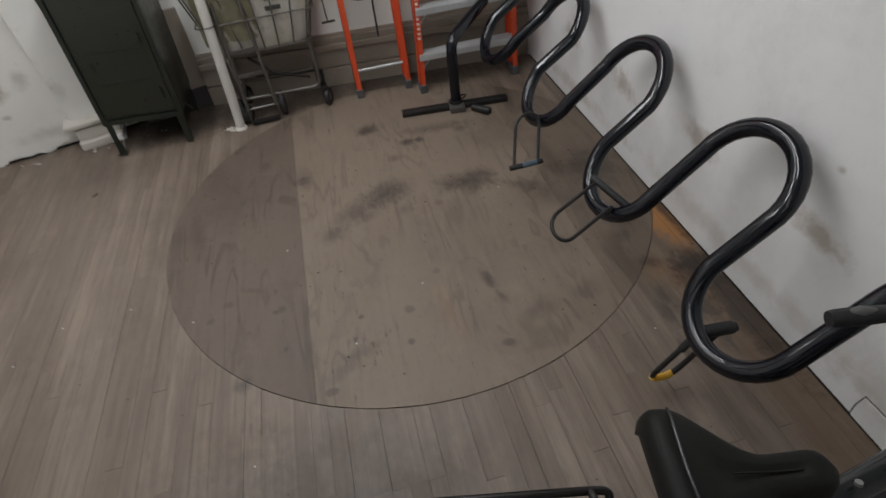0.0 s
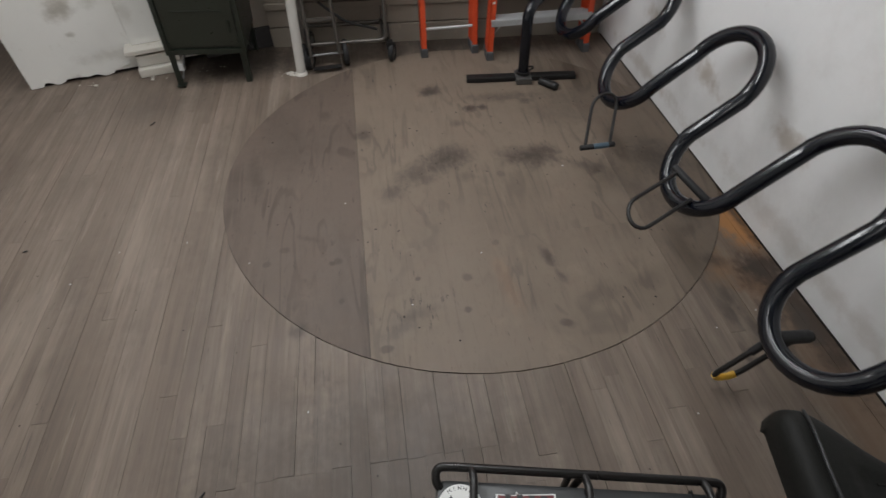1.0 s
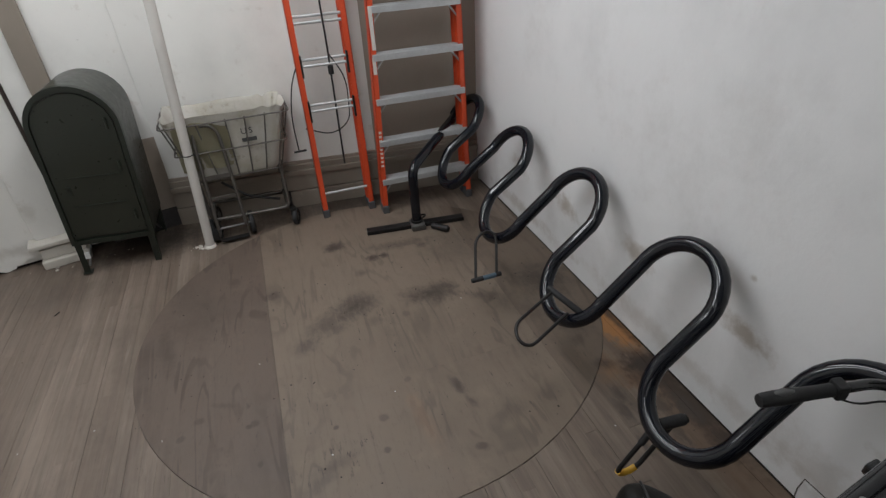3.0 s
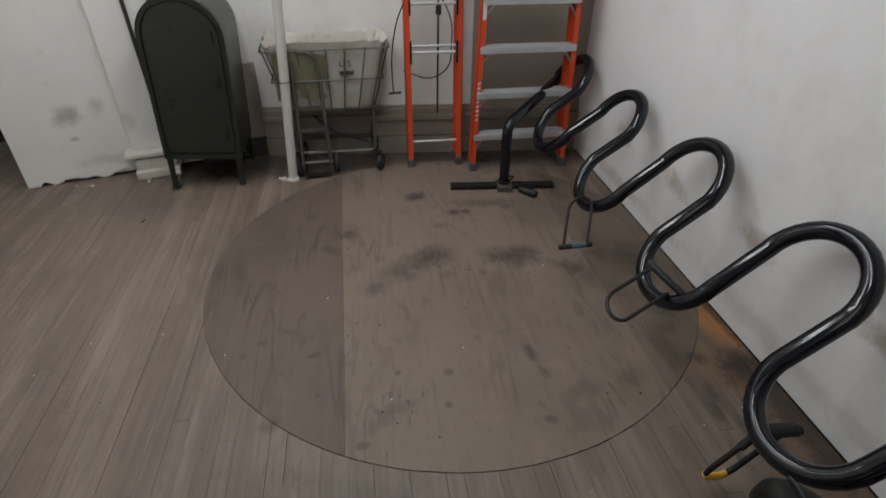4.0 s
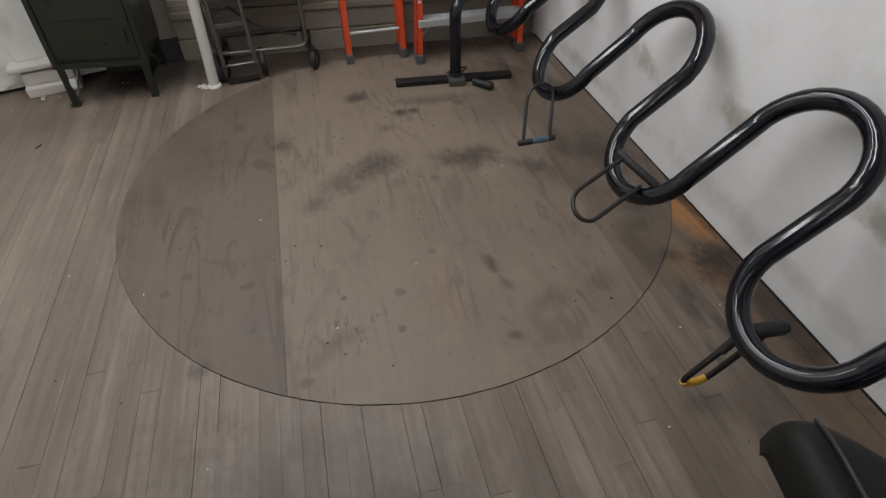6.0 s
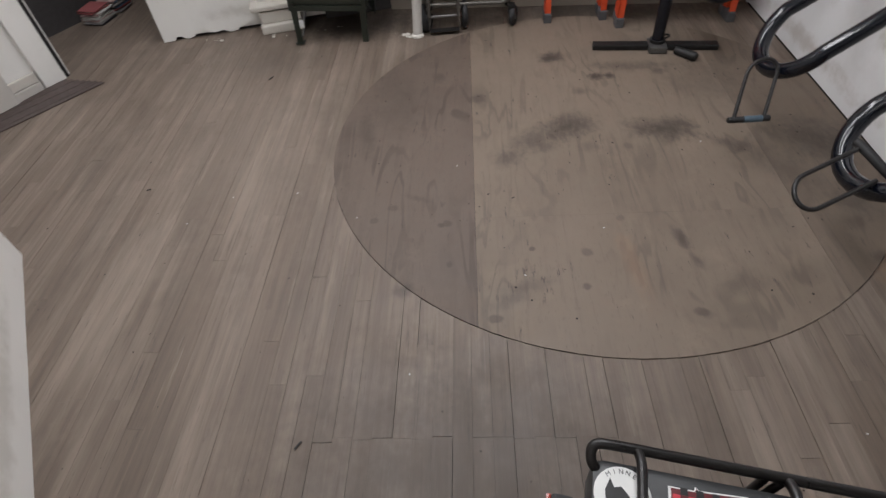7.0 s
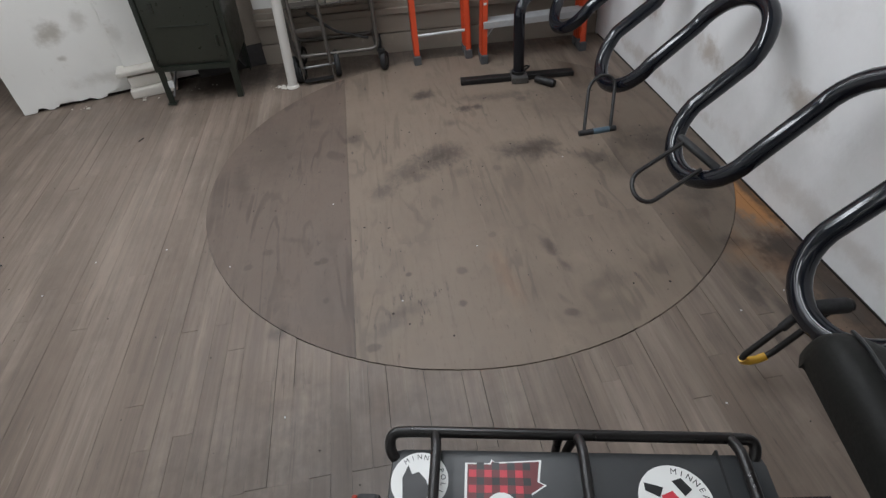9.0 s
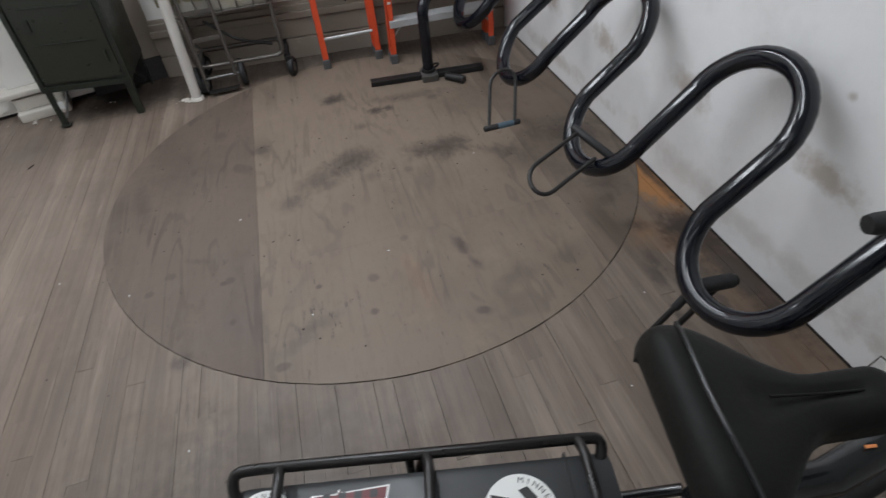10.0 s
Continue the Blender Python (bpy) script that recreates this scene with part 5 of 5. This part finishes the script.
for k, (a, b) in enumerate((((-2.90, 0.73), (-3.25, 0.13)),)):
    d = Vector((b[0] - a[0], b[1] - a[1], 0))
    M = Matrix.Translation((*a, 0)) @ pose(0, 0, 0, 0, 0, math.degrees(math.atan2(d.y, d.x)))
    bb = empty("baseboard_left", M, "chipped white baseboard with a stepped moulding", "baseboard", kind="structure")
    part("board", box_bm(0.10, 0.36, 0.0, 0.03, 0.0, 0.05, 0.006), TRIM_PALE, bb)
    part("board", box_bm(0.10, 0.36, 0.0, 0.022, 0.053, 0.105, 0.006), STONE, bb)
    part("board", box_bm(0.37, d.length, 0.0, 0.035, 0.0, 0.10, 0.006), TRIM_PALE, bb)
    part("pilaster", box_bm(0.25, 0.37, 0.0, 0.045, 0.0, CEILING - 0.01, 0.006), TRIM_PALE, bb)
    part("door_jamb", box_bm(-0.035, 0.09, -0.06, 0.03, 0.0, CEILING - 0.01, 0.006), WALL_WHITE, bb)
    part("jamb_edge", box_bm(-0.062, -0.036, -0.062, 0.012, 0.0, CEILING - 0.01, 0.003), BLACK_WORN, bb, "black steel jamb edge")

# ---- cracks and a patched piece at the foot of the right wall ----
CRACK = flat("dark_crack", (0.12, 0.105, 0.09), 0.9)
patch = empty("wall_patch", Matrix(), "cracked plaster patch at the foot of the wall", "wall patch", kind="structure")
part("patch_slab", box_bm(WALL_X - 0.004, WALL_X, -1.85, -1.58, 0.004, 0.105, 0.002), WALL_RIGHT, patch)
for pts in (((-1.575, 0.0), (-1.572, 0.05), (-1.58, 0.108)), ((-1.58, 0.108), (-1.67, 0.112), (-1.86, 0.104)), ((-1.70, 0.112), (-1.72, 0.20), (-1.78, 0.27))):
    part("crack_line", sweep_bm([(WALL_X - 0.001, y, z + 0.002) for y, z in pts], 0.0022, 5), CRACK, patch)

tagged(part("wall_foot_gap", box_bm(WALL_X - 0.005, WALL_X - 0.0005, -2.6, 1.2, -0.002, 0.007, 0.001), GAP), "dark gap between the floor boards and the wall", "wall trim", kind="structure")

# ---- nail heads sunk in the plywood ----
rg = random.Random(17)
nails = bmesh.new()
for k in range(64):
    x, y = rg.uniform(-1.0, 0.95), rg.uniform(-1.02, 0.8)
    if x * x + y * y > 1.2:
        continue
    r = rg.choice((0.0022, 0.003, 0.0036, 0.0044))
    own = bmesh.new()
    bmesh.ops.create_cone(own, cap_ends=True, segments=10, radius1=r, radius2=r * 0.8, depth=0.0006)
    bmesh.ops.translate(own, verts=own.verts[:], vec=(x, y, 0.0025))
    merge(nails, own)
tagged(part("nail_heads", nails, GAP), "dark nail heads sunk in the plywood", "nails", kind="stuff")

# ---- crumbs on the floor ----
rg = random.Random(8)
litter = bmesh.new()
for _ in range(130):
    x, y = rg.uniform(-2.3, 1.05), rg.uniform(-1.9, 1.1)
    s = rg.choice((0.001, 0.0013, 0.0016, 0.0022))
    box_bm(-s, s, -s * rg.uniform(0.4, 1), s * 0.7, 0, s * 0.8, 0, litter, pose(x, y, 0.0026, rg.uniform(-20, 20), 0, rg.uniform(0, 180)))
tagged(part("dark_grit", litter, GAP), "scattered dark grit on the floor", "grit", kind="stuff")
flecks = bmesh.new()
for x, y in ((-0.745, -1.2), (-1.275, -0.338), (-1.7, -0.5), (-0.36, -0.82), (-0.05, -0.6), (0.9, -1.05), (0.72, -1.1), (0.45, -0.1), (-1.0, -0.5), (-1.55, -0.35), (-0.6, -0.2), (0.5, -1.4)):
    box_bm(-0.003, 0.003, -0.0018, 0.0018, 0, 0.0015, 0, flecks, pose(x, y, 0.003, 0, 0, rg.uniform(0, 180)))
tagged(part("white_flecks", flecks, WHITE_TAG), "tiny white paper flecks on the floor", "litter", kind="stuff")
for x, y, r, l in ((-1.62, 0.62, 60, 0.018), (-1.05, -1.42, 55, 0.014), (-1.95, -0.28, 20, 0.009)):
    sp = empty("wood_splinter", pose(x, y, 0.004, 0, 0, r), "small dark wood splinter on the floor", "splinter", "splinters")
    part("splinter", box_bm(-l, l, -0.0022, 0.0022, -0.001, 0.003, 0.0005), BLACK_WORN, sp)

# ---- plaster crumbs swept against the pipe and the pilaster ----
rg = random.Random(31)
crumbs = bmesh.new()
for cx, cy, spread, count in ((-0.885, 1.04, 0.05, 40), (-1.72, 1.15, 0.10, 6), (-2.1, 1.16, 0.14, 5), (-1.42, 1.18, 0.10, 6)):
    for _ in range(count):
        sz = rg.choice((0.0025, 0.004, 0.006, 0.010)) * rg.uniform(0.7, 1.3)
        own = bmesh.new()
        bmesh.ops.create_icosphere(own, subdivisions=1, radius=sz)
        for v in own.verts:
            v.co *= rg.uniform(0.7, 1.25)
            v.co.z = max(-sz * 0.3, v.co.z * 0.6)
        bmesh.ops.translate(own, verts=own.verts[:], vec=(cx + rg.gauss(0, spread * 0.6), cy + rg.gauss(0, spread * 0.35), sz * 0.35))
        merge(crumbs, own)
tagged(part("plaster_crumbs", crumbs, STONE), "grey plaster crumbs on the floor by the wall", "rubble", kind="stuff")

# ---- ceiling lamps out of view, the last two added as fill ----
FIX = flat("white_lamp_housing", (0.75, 0.75, 0.74), 0.5)
for x, y in LAMPS:
    f = empty("unseen_ceiling_lamp", pose(x, y, CEILING), "unseen white fluorescent batten under the ceiling, inferred or added as fill", "ceiling lamp", "ceiling lamps")
    part("housing", box_bm(-0.07, 0.07, -1.22, 1.22, -0.07, 0.0, 0.006), FIX, f)
    tube_mat = bpy.data.materials.get("lit_tube")
    if not tube_mat:
        tube_mat = bpy.data.materials.new("lit_tube")
        tube_mat.use_nodes = True
        tube_mat.node_tree.nodes["Principled BSDF"].inputs["Emission Color"].default_value = (1, 0.99, 0.97, 1)
        tube_mat.node_tree.nodes["Principled BSDF"].inputs["Emission Strength"].default_value = 4
    for s in (-0.035, 0.035):
        smooth(part("tube", sweep_bm([(s, -1.2, -0.09), (s, 1.2, -0.09)], 0.013, 12), tube_mat, f, "lit tube"))

# ---- floor boards and the plywood disc ----
BOARD_W = 0.0572


def edge_y(x):
    """Half the chord of the disc's hole at x."""
    r = R_DISC + 0.0012
    return math.sqrt(max(0.0, r * r - x * x))


def board_outlines():
    rng = random.Random(7)
    out = []
    i = 0
    x = WALL_X - 0.004 - BOARD_W
    while x > -3.7:
        y = -4.15
        cuts = [y]
        y += rng.uniform(0.2, 1.2)
        while y < 2.3:
            cuts.append(y)
            y += rng.choice((0.45, 0.62, 0.8, 1.05, 1.3, 1.6))
        cuts.append(2.5)
        if -1.0 < x < -0.1:
            cuts = sorted([c for c in cuts if abs(c + 1.40) > 0.28] + [-1.40 + rng.uniform(-0.004, 0.004)])
        for a, b in zip(cuts, cuts[1:]):
            crack = rng.random()
            gl = 0.0001 if crack < 0.46 else rng.uniform(0.0003, 0.0016)
            x0, x1 = x + gl, x + BOARD_W - 0.0001
            a, b = a + rng.choice((0.0002, 0.0003, 0.0012)), b - 0.0002
            chip = rng.choice((0.0, 0.0, 0.0005, 0.0015, 0.003))
            e0, e1 = edge_y(x0) + chip, edge_y(x1) + chip * rng.uniform(0.2, 1.0)
            if min(edge_y(x0), edge_y(x1)) == 0 or b < -max(e0, e1) or a > max(e0, e1):
                out.append(((x0, a), (x1, a), (x1, b), (x0, b)))
                continue
            em = edge_y((x0 + x1) / 2) + chip * 0.4
            xm = (x0 + x1) / 2
            if a < -max(e0, e1) - 0.001:
                out.append(((x0, a), (x1, a), (x1, -e1), (xm, -em), (x0, -e0)))
            if b > max(e0, e1) + 0.001:
                out.append(((x0, e0), (xm, em), (x1, e1), (x1, b), (x0, b)))
        x -= BOARD_W
        i += 1
    return out


def board_mesh(bm, o, z):
    lo = [bm.verts.new((x, y, -0.013)) for x, y in o]
    hi = [bm.verts.new((x, y, z)) for x, y in o]
    bm.faces.new(hi)
    n = len(o)
    for k in range(n):
        bm.faces.new((lo[k], lo[(k + 1) % n], hi[(k + 1) % n], hi[k]))


rng = random.Random(3)
rest = bmesh.new()
outs = board_outlines()
near = sorted(outs, key=lambda o: (sum(p[0] for p in o) / len(o) + 0.5) ** 2 + (sum(p[1] for p in o) / len(o) + 0.7) ** 2)
for k, o in enumerate(near):
    z = rng.uniform(-0.0006, 0.0006)
    if k < 300:
        bm = bmesh.new()
        board_mesh(bm, o, z)
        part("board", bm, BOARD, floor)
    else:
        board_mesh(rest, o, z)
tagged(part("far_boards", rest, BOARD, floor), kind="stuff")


def disc_piece(x0, x1, y0, y1):
    """The part of the disc between two lines in x and two in y."""
    r = R_DISC - 0.0004
    pts = []
    steps = 150
    rg = random.Random(int(1000 * (x1 + 3) + 77 * y0))
    wear = [rg.choice((0.0, 0.0, 0.0004, 0.0009, 0.002)) for _ in range(2 * steps + 2)]
    for k in range(steps + 1):
        x = x0 + (x1 - x0) * k / steps
        x = max(-r, min(r, x))
        pts.append((x, max(y0, min(0.0, wear[k] - math.sqrt(max(0, r * r - x * x))))))
    for k in range(steps, -1, -1):
        x = x0 + (x1 - x0) * k / steps
        x = max(-r, min(r, x))
        pts.append((x, min(y1, max(0.0001, math.sqrt(max(0, r * r - x * x)) - wear[-k - 1]))))
    clean = []
    for p in pts:
        if not clean or (Vector(p) - Vector(clean[-1])).length > 1e-4:
            clean.append(p)
    if (Vector(clean[0]) - Vector(clean[-1])).length < 1e-4:
        clean.pop()
    return prism_bm(clean, (-0.012, 0.0022), "z")


disc = empty("plywood_disc", Matrix(), "round plywood inset of pale and dark sheets, oil stained", "floor inset", kind="structure")
g = 0.0004
part("plywood_sheet", disc_piece(-R_DISC, SEAM_L - g, -2, 2), PLY_SIDE, disc, "dark weathered plywood segment")
part("plywood_sheet", disc_piece(SEAM_L + g, SEAM_R - g, -0.525 + 0.0002, 2), PLY_MID, disc, "pale scuffed plywood sheet")
part("plywood_sheet", disc_piece(SEAM_L + g, SEAM_R - g, -2, -0.525 - 0.0002), PLY_MID, disc, "pale scuffed plywood sheet")
part("plywood_sheet", disc_piece(SEAM_R + g, R_DISC, -2, 2), PLY_RIGHT, disc, "brown stained plywood segment")
